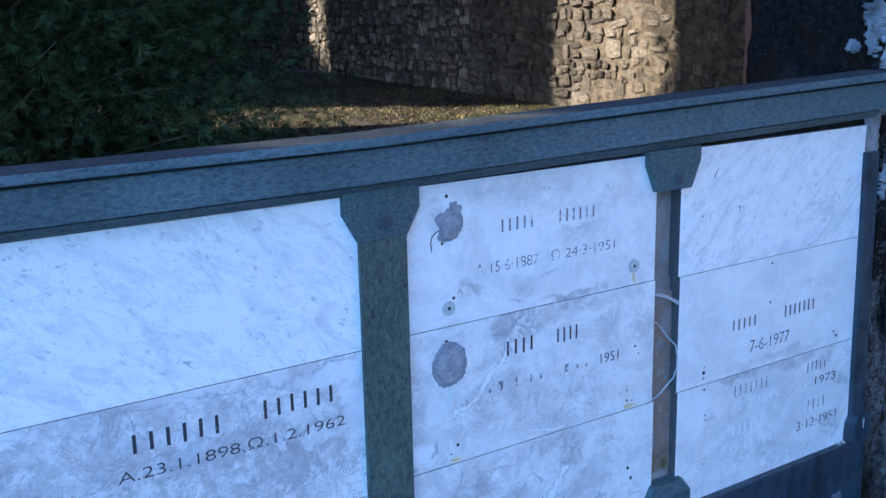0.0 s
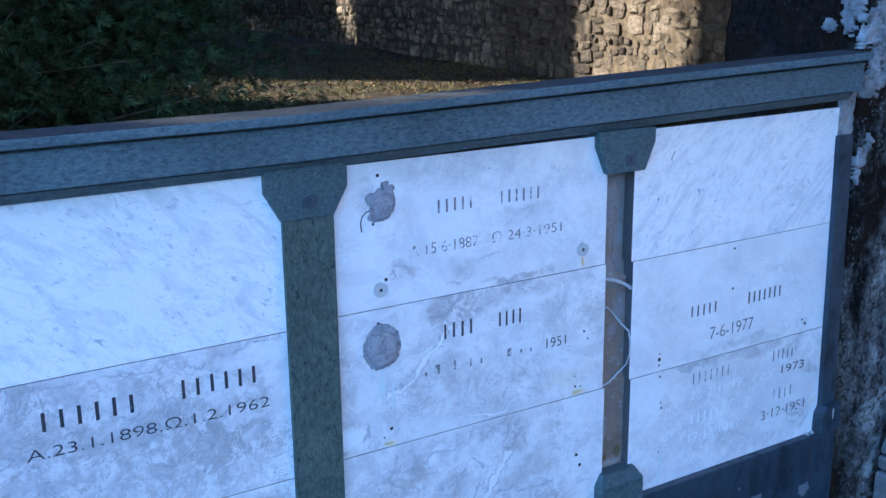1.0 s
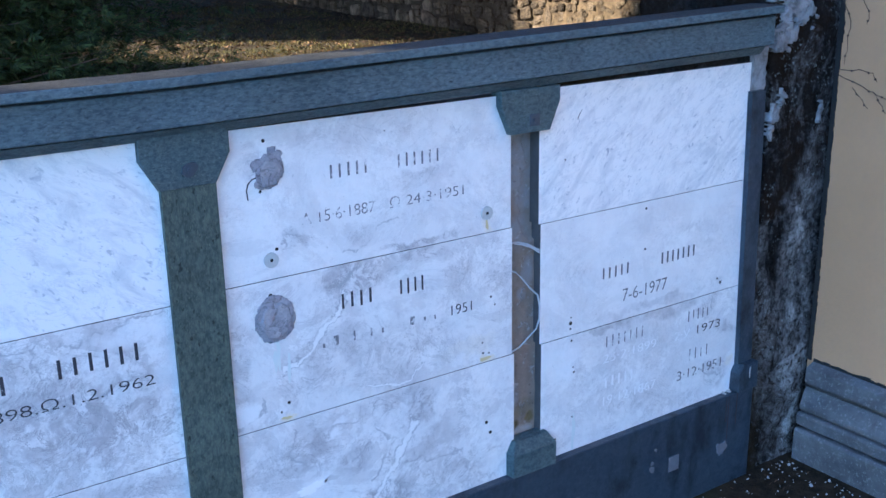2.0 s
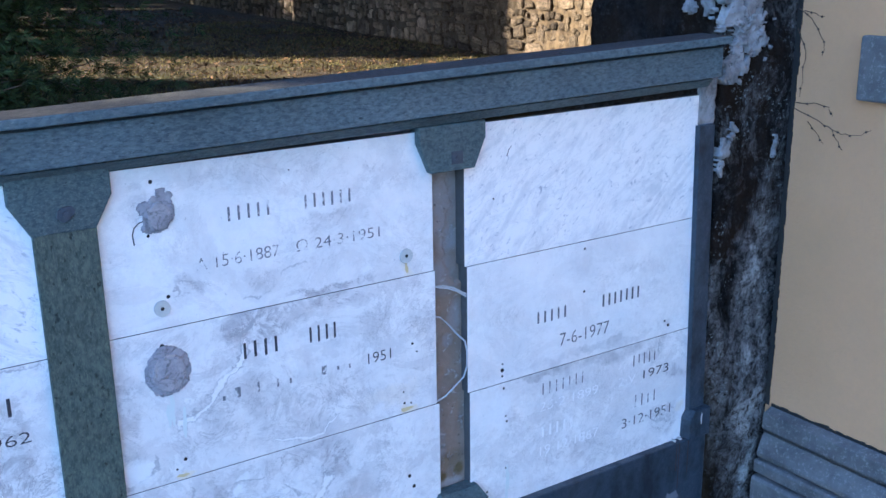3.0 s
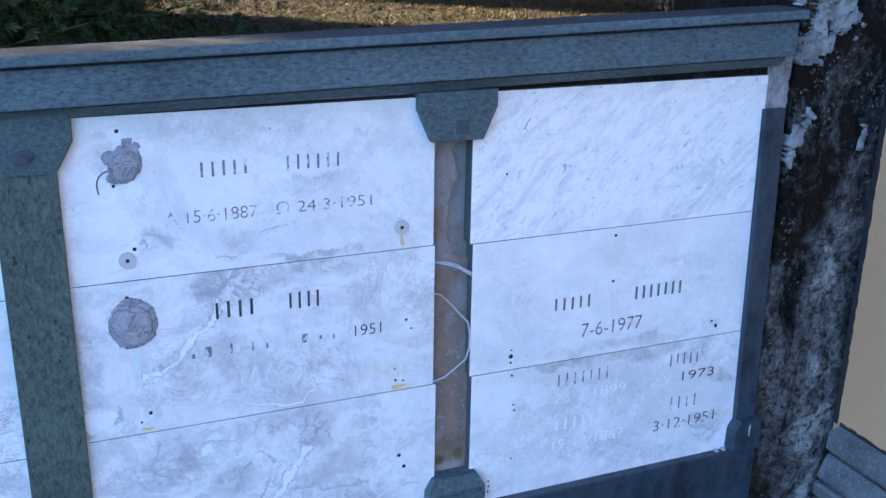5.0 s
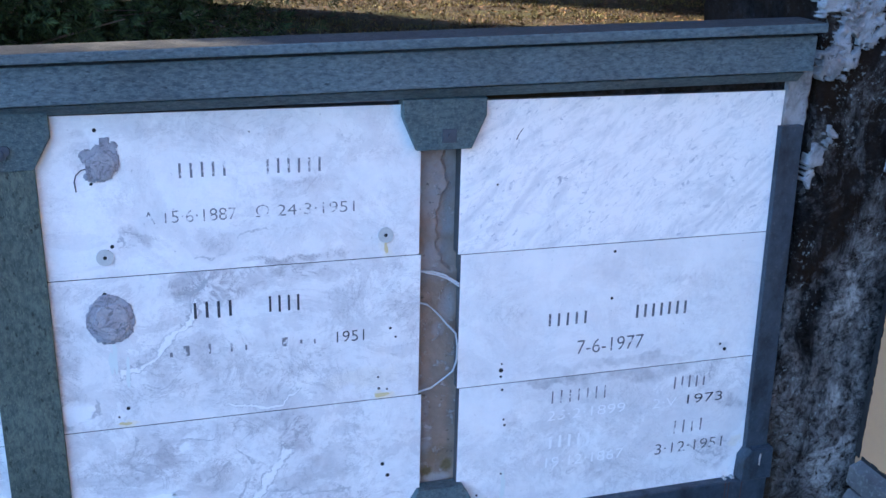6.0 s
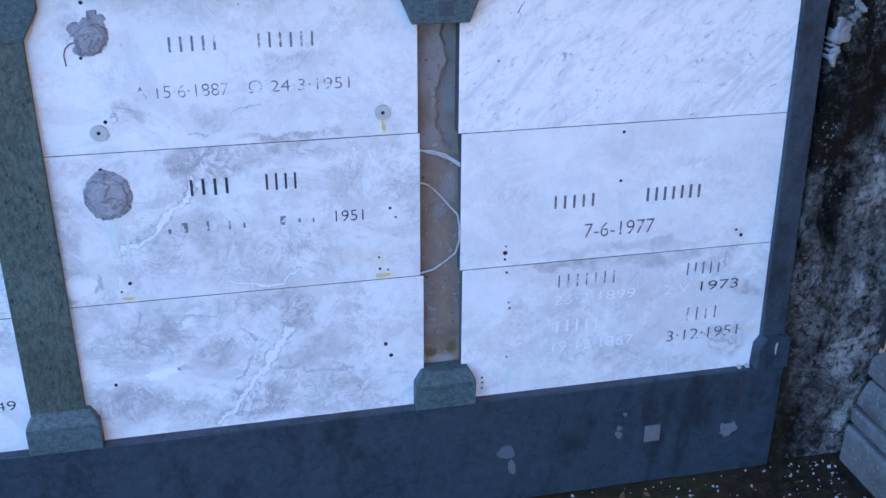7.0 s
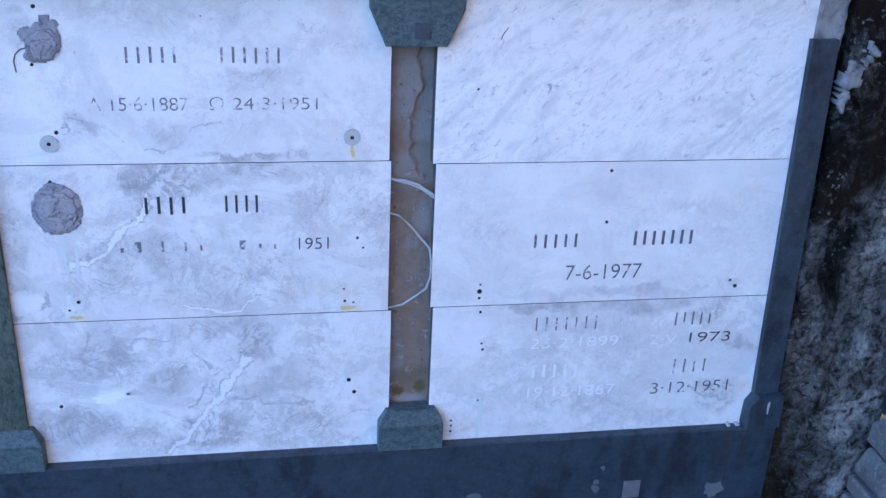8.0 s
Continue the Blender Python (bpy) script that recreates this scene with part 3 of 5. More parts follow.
def ground():
    def steps(lo, mid0, mid1, hi, fine):
        a = list(np.arange(mid0, mid1 + 1e-6, fine))
        s, left, right = fine, [], []
        q = mid0
        while q > lo:
            s *= 1.35
            q -= s
            left.append(q)
        q, s = mid1, fine
        while q < hi:
            s *= 1.35
            q += s
            right.append(q)
        return left[::-1] + a + right
    xs, ys = steps(-700, -1.0, 10.0, 700, 0.25), sorted(steps(-700, 0.5, 16.0, 700, 0.25) + [2.12, 2.24])
    vs = [(x, y, ground_height(x, y)) for y in ys for x in xs]
    w = len(xs)
    fs = [(j * w + i, j * w + i + 1, (j + 1) * w + i + 1, (j + 1) * w + i) for j in range(len(ys) - 1) for i in range(w - 1)]
    me = bpy.data.meshes.new("ground")
    me.from_pydata(vs, [], fs)
    me.materials.append(M_SOIL)
    return tagged(new("ground", me), "dark leafy soil round a graveyard wall", "ground", kind="structure")


ground()

# ---- the niche wall: core, plinth, slabs, pilasters, cornice ----
Y = 2.0
ROWS_Z = {1: (0.306, 0.634, 0.970, 1.306), 2: (0.306, 0.6455, 0.980, 1.306), 3: (0.306, 0.6485, 0.972, 1.309)}


def corn_z(x, z):
    """How far the cornice has lifted at x: level at first, then rising towards the pier, its top the most."""
    return 0.0155 * max(0.0, x - 1.1) * (1 + 4 * (z - 1.33))


core = solid("wall_niche", box(-2.5, 2.86, 2.055, 2.12, 0.0, 1.30, 0.0), M_MORTAR, (0.2, 2.07, 0))
tagged(core, "rough brown mortar core of the niche wall", "wall", kind="structure")
bm = box(-2.5, 2.86, 2.12, 2.46, 0.0, 1.33)
tagged(solid("wall_niche_back", bm, M_MORTAR, (0.2, 2.3, 0)), "rough mortar back of the niche wall", "wall", kind="structure")


def plinth():
    t = thing("plinth", (1.4, 1.96, 0))
    rng = random.Random(4)
    bm = prism([(-2.5, 0.0), (2.885, 0.0), (2.885, 0.307), (-2.5, 0.307)], 1.976, 2.028, 0.004)
    part("face_slab", bm, M_PLINTH, t)
    part("patch", box(2.522, 2.564, 1.9735, 1.977, 0.128, 0.176, 0.001), M_SMEAR, t, "square grey patch of adhesive")
    part("patch", blob(2.752, 0.135, 0.020, 0.024, 1.9735, 1.977, rng, 16, 0.4), M_SMEAR, t, "ragged pale patch of adhesive")
    part("patch", blob(2.160, 0.151, 0.020, 0.022, 1.9740, 1.977, rng, 16, 0.2), plain("slate_patch", (0.10, 0.12, 0.15), 0.5), t, "round worn patch")
    part("patch", blob(2.176, 0.103, 0.010, 0.022, 1.9735, 1.977, rng, 12, 0.3), M_SMEAR, t, "pale drip")
    for x, z, r in ((2.452, 0.160, 0.009), (2.453, 0.180, 0.006), (2.466, 0.219, 0.005)):
        part("patch", blob(x, z, r, r * 1.3, 1.9740, 1.977, rng, 10, 0.3), M_SMEAR, t, "small pale chip")
    for x, z0, z1 in ((2.775, 0.16, 0.306), (2.812, 0.20, 0.306), (2.765, 0.22, 0.306)):
        part("rust_stain", box(x - 0.0015, x + 0.0015, 1.9755, 1.977, z0, z1, 0.0), M_STAIN, t, "thin rusty run")
    for x in (2.768, 2.790):
        part("chip", blob(x, 0.310, 0.005, 0.0025, 1.985, 1.999, rng, 8, 0.3), M_PEBBLE, t, "crumb of pale stone")
    return tagged(t, "dark polished stone plinth with stains and glue patches", "plinth", kind="")


plinth()

SLABS = {}


def slab(col, row, x0, x1, material, label):
    z0, z1 = ROWS_Z[col][row], ROWS_Z[col][row + 1]
    at = ((x0 + x1) / 2, Y, z0)
    bm = box(x0, x1, Y, Y + 0.036, z0 + 0.0005, z1 - 0.0005, 0.0011)
    ob = solid("marble_slab", bm, material(at), at)
    # Side faces take a much darker material than the front.
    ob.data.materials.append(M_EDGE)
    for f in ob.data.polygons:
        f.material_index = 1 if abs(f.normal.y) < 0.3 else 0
    SLABS[col, row] = tagged(ob, label, "grave slab", "marble slabs of the niche wall")
    return ob


slab(1, 2, 0.10, 1.112, fresh_marble(-35), "blank white marble slab with grey flecks")
s11 = slab(1, 1, 0.10, 1.112, worn_marble(
    0.85,
    [(0.35, 0.80, 0.40, 0.17, 0.75), (0.68, 0.80, 0.26, 0.13, 0.9), (0.92, 0.78, 0.24, 0.11, 0.95), (0.72, 0.91, 0.16, 0.05, 0.5), (0.50, 0.93, 0.20, 0.05, 0.7)],
    (),
    [([(0.541, 0.958), (0.598, 0.956), (0.706, 0.956), (0.761, 0.949), (0.819, 0.945), (0.843, 0.949), (0.878, 0.935), (0.915, 0.939), (0.979, 0.954), (1.084, 0.961)], 0.004), ([(0.596, 0.946), (0.601, 0.909), (0.607, 0.89)], 0.004), ([(0.82, 0.94), (0.825, 0.90), (0.84, 0.88)], 0.003), ([(0.70, 0.95), (0.705, 0.92)], 0.003)],
    (), [(1.02, 0.93, 0.10, 0.035, 0.6), (1.075, 0.84, 0.05, 0.10, 0.5)]), "weathered grey marble slab with black lettering")
s10 = slab(1, 0, 0.10, 1.112, worn_marble(0.45, [(0.98, 0.58, 0.14, 0.06, 0.6)]), "pale weathered marble slab with a black date")
s22 = slab(2, 2, 1.186, 1.949, worn_marble(
    0.24,
    [(1.370, 1.058, 0.05, 0.016, 0.7), (1.687, 0.992, 0.13, 0.014, 0.9), (1.781, 1.247, 0.014, 0.014, 0.8), (1.69, 1.146, 0.09, 0.018, 0.45), (1.527, 1.035, 0.05, 0.03, 0.35), (1.279, 1.236, 0.03, 0.05, 0.5), (1.50, 1.27, 0.20, 0.03, 0.3)],
    (), [([(1.484, 1.007), (1.539, 1.021), (1.581, 1.049), (1.621, 1.06)], 0.0035), ([(1.340, 1.045), (1.352, 1.062), (1.384, 1.064)], 0.003)],
    (), (), [(1.876, 1.0, 0.016, 0.03, 0.35)], 0.10), "white marble slab with faint lettering and glue scar")
s21 = slab(2, 1, 1.186, 1.953, worn_marble(
    0.46,
    [(1.500, 0.945, 0.10, 0.045, 1.0), (1.700, 0.962, 0.075, 0.024, 0.95), (1.589, 0.950, 0.06, 0.03, 0.6), (1.215, 0.80, 0.04, 0.16, 0.55), (1.50, 0.75, 0.22, 0.10, 0.5), (1.66, 0.72, 0.16, 0.09, 0.6), (1.79, 0.89, 0.08, 0.05, 0.35), (1.91, 0.86, 0.04, 0.08, 0.4)],
    [([(1.487, 0.911), (1.464, 0.878), (1.439, 0.855), (1.420, 0.840), (1.389, 0.812), (1.356, 0.783), (1.331, 0.766)], 0.010), ([(1.525, 0.662), (1.584, 0.657), (1.649, 0.668), (1.691, 0.690)], 0.006)],
    [([(1.535, 0.972), (1.50, 0.952), (1.458, 0.923), (1.43, 0.93)], 0.005), ([(1.209, 0.655), (1.24, 0.662), (1.266, 0.688), (1.275, 0.71)], 0.004), ([(1.52, 0.965), (1.475, 0.935), (1.47, 0.905)], 0.004)],
    [(1.56, 0.978, 0.20, 0.007, 0.6)], [(1.235, 0.685, 0.035, 0.035, 0.9)], [(1.82, 0.70, 0.10, 0.03, 0.22), (1.87, 0.658, 0.03, 0.014, 0.7), (1.325, 0.654, 0.026, 0.008, 0.6)], 0.18), "weathered marble slab with broken lettering and oval scar")
s20 = slab(2, 0, 1.186, 1.960, worn_marble(
    0.60,
    [(1.679, 0.585, 0.045, 0.060, 1.0), (1.369, 0.558, 0.085, 0.080, 0.8), (1.29, 0.395, 0.13, 0.060, 0.9), (1.577, 0.356, 0.11, 0.05, 1.0), (1.768, 0.385, 0.13, 0.06, 0.7), (1.50, 0.51, 0.06, 0.05, 0.6), (1.60, 0.62, 0.12, 0.03, 0.7), (1.72, 0.48, 0.10, 0.05, 0.45), (1.44, 0.36, 0.10, 0.04, 0.6)],
    [([(1.486, 0.315), (1.527, 0.359), (1.572, 0.413), (1.599, 0.447), (1.610, 0.485), (1.648, 0.529), (1.659, 0.548)], 0.010)],
    [([(1.475, 0.52), (1.48, 0.505), (1.502, 0.503), (1.52, 0.515), (1.533, 0.53)], 0.004), ([(1.531, 0.431), (1.575, 0.474), (1.594, 0.517), (1.624, 0.535)], 0.005), ([(1.44, 0.60), (1.50, 0.59), (1.55, 0.57), (1.58, 0.53)], 0.003), ([(1.62, 0.45), (1.70, 0.435), (1.80, 0.43)], 0.004), ([(1.34, 0.62), (1.33, 0.57), (1.36, 0.53)], 0.003)],
    (), [(1.447, 0.578, 0.014, 0.016, 0.9), (1.386, 0.475, 0.04, 0.014, 0.7), (1.455, 0.605, 0.02, 0.01, 0.7)], (), 0.10), "weathered blank marble slab with drill holes")
s32 = slab(3, 2, 2.036, 2.800, fresh_marble(38, [([(2.636, 0.986), (2.710, 1.068), (2.785, 1.135)], 0.010), ([(2.662, 0.985), (2.740, 1.068), (2.80, 1.12)], 0.007), ([(2.60, 0.975), (2.70, 1.09), (2.79, 1.17)], 0.006), ([(2.10, 0.985), (2.16, 1.06), (2.22, 1.15)], 0.010)]), "blank white marble slab with slanting grey grain")
s31 = slab(3, 1, 2.043, 2.812, worn_marble(
    0.08, [(2.16, 0.83, 0.06, 0.04, 0.25), (2.60, 0.87, 0.05, 0.012, 0.3)], (), (),
    [(2.30, 0.672, 0.09, 0.016, 0.35), (2.48, 0.668, 0.16, 0.018, 0.55), (2.62, 0.672, 0.06, 0.014, 0.4), (2.409, 0.915, 0.045, 0.045, 0.22), (2.725, 0.68, 0.025, 0.02, 0.35)], (), (), 0.04), "white marble slab with a cut date")
s30 = slab(3, 0, 2.049, 2.820, worn_marble(
    0.26, [(2.759, 0.532, 0.05, 0.03, 0.9), (2.73, 0.39, 0.07, 0.05, 0.75), (2.17, 0.55, 0.03, 0.03, 0.6), (2.40, 0.40, 0.14, 0.05, 0.4), (2.68, 0.60, 0.05, 0.05, 0.5), (2.55, 0.345, 0.14, 0.03, 0.3)], (),
    [([(2.70, 0.645), (2.705, 0.61), (2.70, 0.58)], 0.004), ([(2.66, 0.42), (2.70, 0.39), (2.745, 0.383), (2.77, 0.36)], 0.004)],
    [(2.28, 0.648, 0.11, 0.022, 0.85), (2.45, 0.640, 0.20, 0.034, 0.75), (2.35, 0.60, 0.14, 0.06, 0.45), (2.58, 0.645, 0.10, 0.020, 0.6), (2.31, 0.54, 0.10, 0.05, 0.25), (2.44, 0.56, 0.09, 0.06, 0.25)],
    [(2.148, 0.575, 0.045, 0.055, 0.7)], [(2.79, 0.402, 0.02, 0.02, 0.4)], 0.06), "stained marble slab with worn white lettering")

rg = random.Random(11)
name_bars(6, 0.582, 0.778, 0.868, 0.040, s11, M_INK, rg, 0.22)
name_bars(6, 0.850, 1.028, 0.873, 0.040, s11, M_INK, rg, 0.22)
lettering("A.23.1.1898.\u03a9.1.2.1962", 0.562, 1.044, 0.815, 0.024, s11, M_INK, "black date")
lettering("1949", 0.985, 1.062, 0.412, 0.023, s10, M_INK, "black date")
name_bars(5, 1.454, 1.560, 1.175, 0.031, s22, M_FADED, rg, 0.22)
name_bars(6, 1.624, 1.748, 1.174, 0.032, s22, M_FADED, rg, 0.22)
lettering("A 15\u00b76\u00b71887", 1.389, 1.569, 1.085, 0.025, s22, M_FADED, "faded date")
lettering("\u03a9 24\u00b73\u00b71951", 1.608, 1.809, 1.086, 0.025, s22, M_FADED, "faded date")
name_bars(4, 1.466, 1.560, 0.875, 0.038, s21, M_INK, rg, 0.24)
name_bars(4, 1.620, 1.698, 0.876, 0.038, s21, M_INK, rg, 0.24)
lettering("1951", 1.769, 1.829, 0.793, 0.025, s21, M_INK, "black date")
bm = bmesh.new()
for x, w, h in ((1.422, 0.006, 0.010), (1.450, 0.012, 0.022), (1.500, 0.005, 0.022), (1.545, 0.004, 0.018), (1.575, 0.004, 0.012), (1.652, 0.012, 0.020), (1.690, 0.005, 0.012), (1.72, 0.004, 0.01)):
    box(x, x + w, Y - 0.0008, Y + 0.001, 0.796, 0.796 + h, 0, bm)
part("worn_bars", bm, M_FADED, s21, "broken remains of a cut date")
name_bars(5, 2.250, 2.360, 0.780, 0.033, s31, M_GREYINK, rg, 0.24)
name_bars(7, 2.470, 2.616, 0.781, 0.034, s31, M_GREYINK, rg, 0.28)
lettering("7-6-1977", 2.334, 2.503, 0.703, 0.035, s31, M_GREYINK, "dark grey date")
name_bars(7, 2.269, 2.426, 0.580, 0.034, s30, M_FADED, rg, 0.16)
name_bars(5, 2.591, 2.690, 0.580, 0.034, s30, M_FADED, rg, 0.20)
lettering("25\u00b72\u00b71899", 2.270, 2.472, 0.536, 0.025, s30, M_GHOST, "date cut bare in the marble")
lettering("2\u00b7V", 2.547, 2.610, 0.534, 0.025, s30, M_GHOST, "date cut bare in the marble")
lettering("1973", 2.640, 2.737, 0.535, 0.025, s30, M_INK, "black date")
name_bars(5, 2.270, 2.392, 0.460, 0.033, s30, M_GHOST, rg, 0.25)
name_bars(4, 2.602, 2.698, 0.456, 0.036, s30, M_FADED, rg, 0.16)
lettering("19\u00b712\u00b71867", 2.273, 2.477, 0.408, 0.027, s30, M_GHOST, "date cut bare in the marble")
lettering("3\u00b712\u00b71951", 2.565, 2.753, 0.402, 0.029, s30, M_GREYINK, "dark grey date")


def holes(parent, spots):
    for x, z, r in spots:
        part("drill_hole", disc(x, z, r * 0.8, Y - 0.0006, Y + 0.002, 10), M_HOLE, parent, "small dark drill hole")


holes(s22, ((1.328, 1.044, 0.005), (1.314, 1.276, 0.005), (1.300, 1.172, 0.004), (1.600, 1.262, 0.002)))
holes(s21, ((1.306, 0.945, 0.006), (1.887, 0.815, 0.004), (1.899, 0.793, 0.003), (1.862, 0.672, 0.004), (1.880, 0.668, 0.003), (1.332, 0.690, 0.005), (1.313, 0.672, 0.003), (1.86, 0.70, 0.003)))
holes(s20, ((1.273, 0.447, 0.005), (1.871, 0.479, 0.006), (1.883, 0.448, 0.006)))
holes(s32, ((2.120, 1.125, 0.003),))
holes(s31, ((2.410, 0.952, 0.0045), (2.412, 0.837, 0.0045), (2.727, 0.675, 0.006), (2.713, 0.690, 0.004), (2.148, 0.683, 0.007), (2.148, 0.667, 0.004), (2.149, 0.699, 0.003)))
holes(s30, ((2.153, 0.633, 0.004), (2.160, 0.555, 0.003), (2.163, 0.540, 0.004), (2.160, 0.409, 0.003), (2.101, 0.359, 0.0035), (2.102, 0.345, 0.0035), (2.101, 0.330, 0.0035)))


def boss(parent, x, z):
    b = part("boss", disc(x, z, 0.0165, Y - 0.004, Y + 0.001, 20), M_BOSS, parent, "round dull washer")
    part("screw_hole", disc(x, z, 0.004, Y - 0.0046, Y, 8), M_HOLE, b)


boss(s22, 1.313, 1.023)
boss(s22, 1.875, 1.030)


def scar(parent, x, z, rx, rz, seed, rag, lobes=()):
    a = part("glue_scar", ragged(x, z, rx, rz, Y - 0.0022, seed + 0.5, 0.0026, rag, 0.0012, 0.003, lobes), M_GLUE, parent, "ragged grey scar of old adhesive")
    inner = scab("adhesive_core", (0.38, 0.37, 0.40))
    part("glue_core", ragged(x + 0.003, z - 0.004, rx * 0.74, rz * 0.74, Y - 0.0042, seed + 2.5, 0.0026, rag * 0.8, 0.0010, 0.003), inner, a, "paler cracked core")
    return a


scar(s21, 1.312, 0.891, 0.046, 0.054, 3, 0.10)
scar(s22, 1.321, 1.212, 0.030, 0.036, 8, 0.16, ((1.330, 1.256, 0.010, 0.022), (1.300, 1.226, 0.017, 0.015), (1.306, 1.188, 0.017, 0.011), (1.342, 1.217, 0.013, 0.026), (1.345, 1.245, 0.009, 0.008)))
part("scratch", tube([(1.296, Y - 0.001, 1.203), (1.284, Y - 0.001, 1.200), (1.274, Y - 0.001, 1.191), (1.270, Y - 0.001, 1.178), (1.272, Y - 0.001, 1.158)], 0.0012), M_INK, s22, "dark curved hair crack")
part("white_patch", blob(1.372, 0.463, 0.034, 0.012, Y - 0.0005, Y + 0.001, random.Random(15), 26, 0.4), plain("chalky_white", (0.88, 0.88, 0.88), 0.7, 0.06), s20, "chalky white patch")
part("white_patch", blob(1.425, 0.472, 0.016, 0.008, Y - 0.0005, Y + 0.001, random.Random(16), 18, 0.5), plain("chalky_grey", (0.60, 0.60, 0.61), 0.7, 0.1), s20, "chalky grey patch")
part("scratch", tube([(2.158, Y - 0.0006, 1.222), (2.164, Y - 0.0006, 1.236), (2.172, Y - 0.0006, 1.246)], 0.0011, 0.0006, 5), M_INK, s32, "short dark scratch")
# pale runs below the scars, ochre stains below fixings
rg = random.Random(21)
part("run", blob(1.312, 0.802, 0.007, 0.040, Y - 0.0005, Y + 0.001, rg, 16, 0.5), M_RUN, s21, "pale greenish run below the scar")
part("run", blob(1.338, 0.770, 0.005, 0.030, Y - 0.0005, Y + 0.001, rg, 14, 0.5), M_RUN, s21, "pale greenish run")
part("run", blob(2.165, 0.365, 0.007, 0.045, Y - 0.0005, Y + 0.001, rg, 14, 0.4), M_RUN, s30, "pale bluish run")
part("stain", blob(1.876, 1.000, 0.004, 0.014, Y - 0.0005, Y + 0.001, rg, 12, 0.4), M_YELLOW, s22, "yellow stain below the washer")
part("stain", blob(1.868, 0.656, 0.014, 0.006, Y - 0.0005, Y + 0.001, rg, 12, 0.4), M_YELLOW, s21, "yellow rust stain")
part("stain", blob(1.325, 0.655, 0.012, 0.004, Y - 0.0005, Y + 0.001, rg, 12, 0.4), M_YELLOW, s21, "yellow rust stain")


def capital_outline(xc, w_top, w_bot, z0, z1, zm):
    a, b = w_top / 2, w_bot / 2
    return [(xc - b, z0), (xc + b, z0), (xc + a, zm), (xc + a, z1), (xc - a, z1), (xc - a, zm)]


def capital(parent, xc, w_top, w_bot, zm, round_screw, z0=1.212, y0=1.979):
    c = part("capital", prism(capital_outline(xc, w_top, w_bot, z0, 1.318, zm), y0, 2.02, 0.003), M_CAP, parent)
    if round_screw:
        rng = random.Random(2)
        s = part("rosette", blob(xc + 0.004, 1.243, 0.016, 0.013, y0 - 0.006, y0 + 0.002, rng, 14, 0.3), M_IRON, c, "corroded iron rosette fixing")
        part("bolt", disc(xc + 0.004, 1.243, 0.006, y0 - 0.011, y0 - 0.004, 8), M_IRON, s)
    else:
        part("keyhole_plate", box(xc - 0.006, xc + 0.024, 1.9765, 1.981, 1.227, 1.256, 0.001), M_IRON, c, "small dark square fixing")
        part("bolt", disc(xc + 0.009, 1.241, 0.006, 1.973, 1.978, 8), M_IRON, c)
    return c


def pedestal(parent, x0, x1, z0=0.308, zs=0.372, z1=0.403, y0=1.968):
    """A block with a sloping, bevelled head."""
    c = 0.018
    pts = [(x0, y0, z0), (x1, y0, z0), (x1, y0, zs), (x0, y0, zs), (x0 + c, y0 + 0.016, z1), (x1 - c, y0 + 0.016, z1),
           (x0, 2.02, z0), (x1, 2.02, z0), (x1, 2.02, zs), (x0, 2.02, zs), (x0 + c, 2.02, z1), (x1 - c, 2.02, z1)]
    bm = bmesh.new()
    v = [bm.verts.new(p) for p in pts]
    for f in ((0, 1, 2, 3), (3, 2, 5, 4), (0, 3, 9, 6), (1, 7, 8, 2), (3, 4, 10, 9), (2, 8, 11, 5), (4, 5, 11, 10), (6, 7, 1, 0), (6, 9, 10, 11, 8, 7)):
        bm.faces.new([v[i] for i in f])
    bmesh.ops.recalc_face_normals(bm, faces=bm.faces)
    bmesh.ops.bevel(bm, geom=bm.edges[:], offset=0.0022, segments=2, profile=0.6, affect="EDGES")
    return part("pedestal", bm, M_CAP, parent)


p1 = thing("pilaster", (1.148, 1.99, 0.312))
part("shaft", box(1.090, 1.204, 1.988, 2.0, 0.395, 1.210, 0.002), M_SHAFT, p1, "grey-green sawn stone shaft")
capital(p1, 1.1455, 0.182, 0.114, 1.267, True, 1.207, 1.985)
pedestal(p1, 1.077, 1.231)
tagged(p1, "green stone pilaster with capital and pedestal", "pilaster", "pilasters of the niche wall")

p2 = thing("pilaster", (2.0, 1.99, 0.312))
capital(p2, 1.994, 0.178, 0.117, 1.281, False)
pedestal(p2, 1.935, 2.079)
tagged(p2, "broken stone pilaster whose shaft has come off", "pilaster", "pilasters of the niche wall")

p3 = thing("pilaster", (2.84, 1.99, 0.312))
bm = prism([(2.816, 0.395), (2.876, 0.395), (2.850, 1.228), (2.792, 1.228)], 1.984, 2.03, 0.002)
part("shaft", bm, M_PLINTH, p3, "dark stone half shaft")
part("pedestal", prism([(2.800, 0.312), (2.885, 0.312), (2.882, 0.398), (2.820, 0.398), (2.802, 0.372)], 1.962, 2.03, 0.003), M_PLINTH, p3)
part("scratch", blob(2.845, 0.372, 0.003, 0.014, 1.9605, 1.963, random.Random(6), 10, 0.4), M_PEBBLE, p3, "white chip")
tagged(p3, "dark narrow end pilaster leaning against the pier", "pilaster", "pilasters of the niche wall")


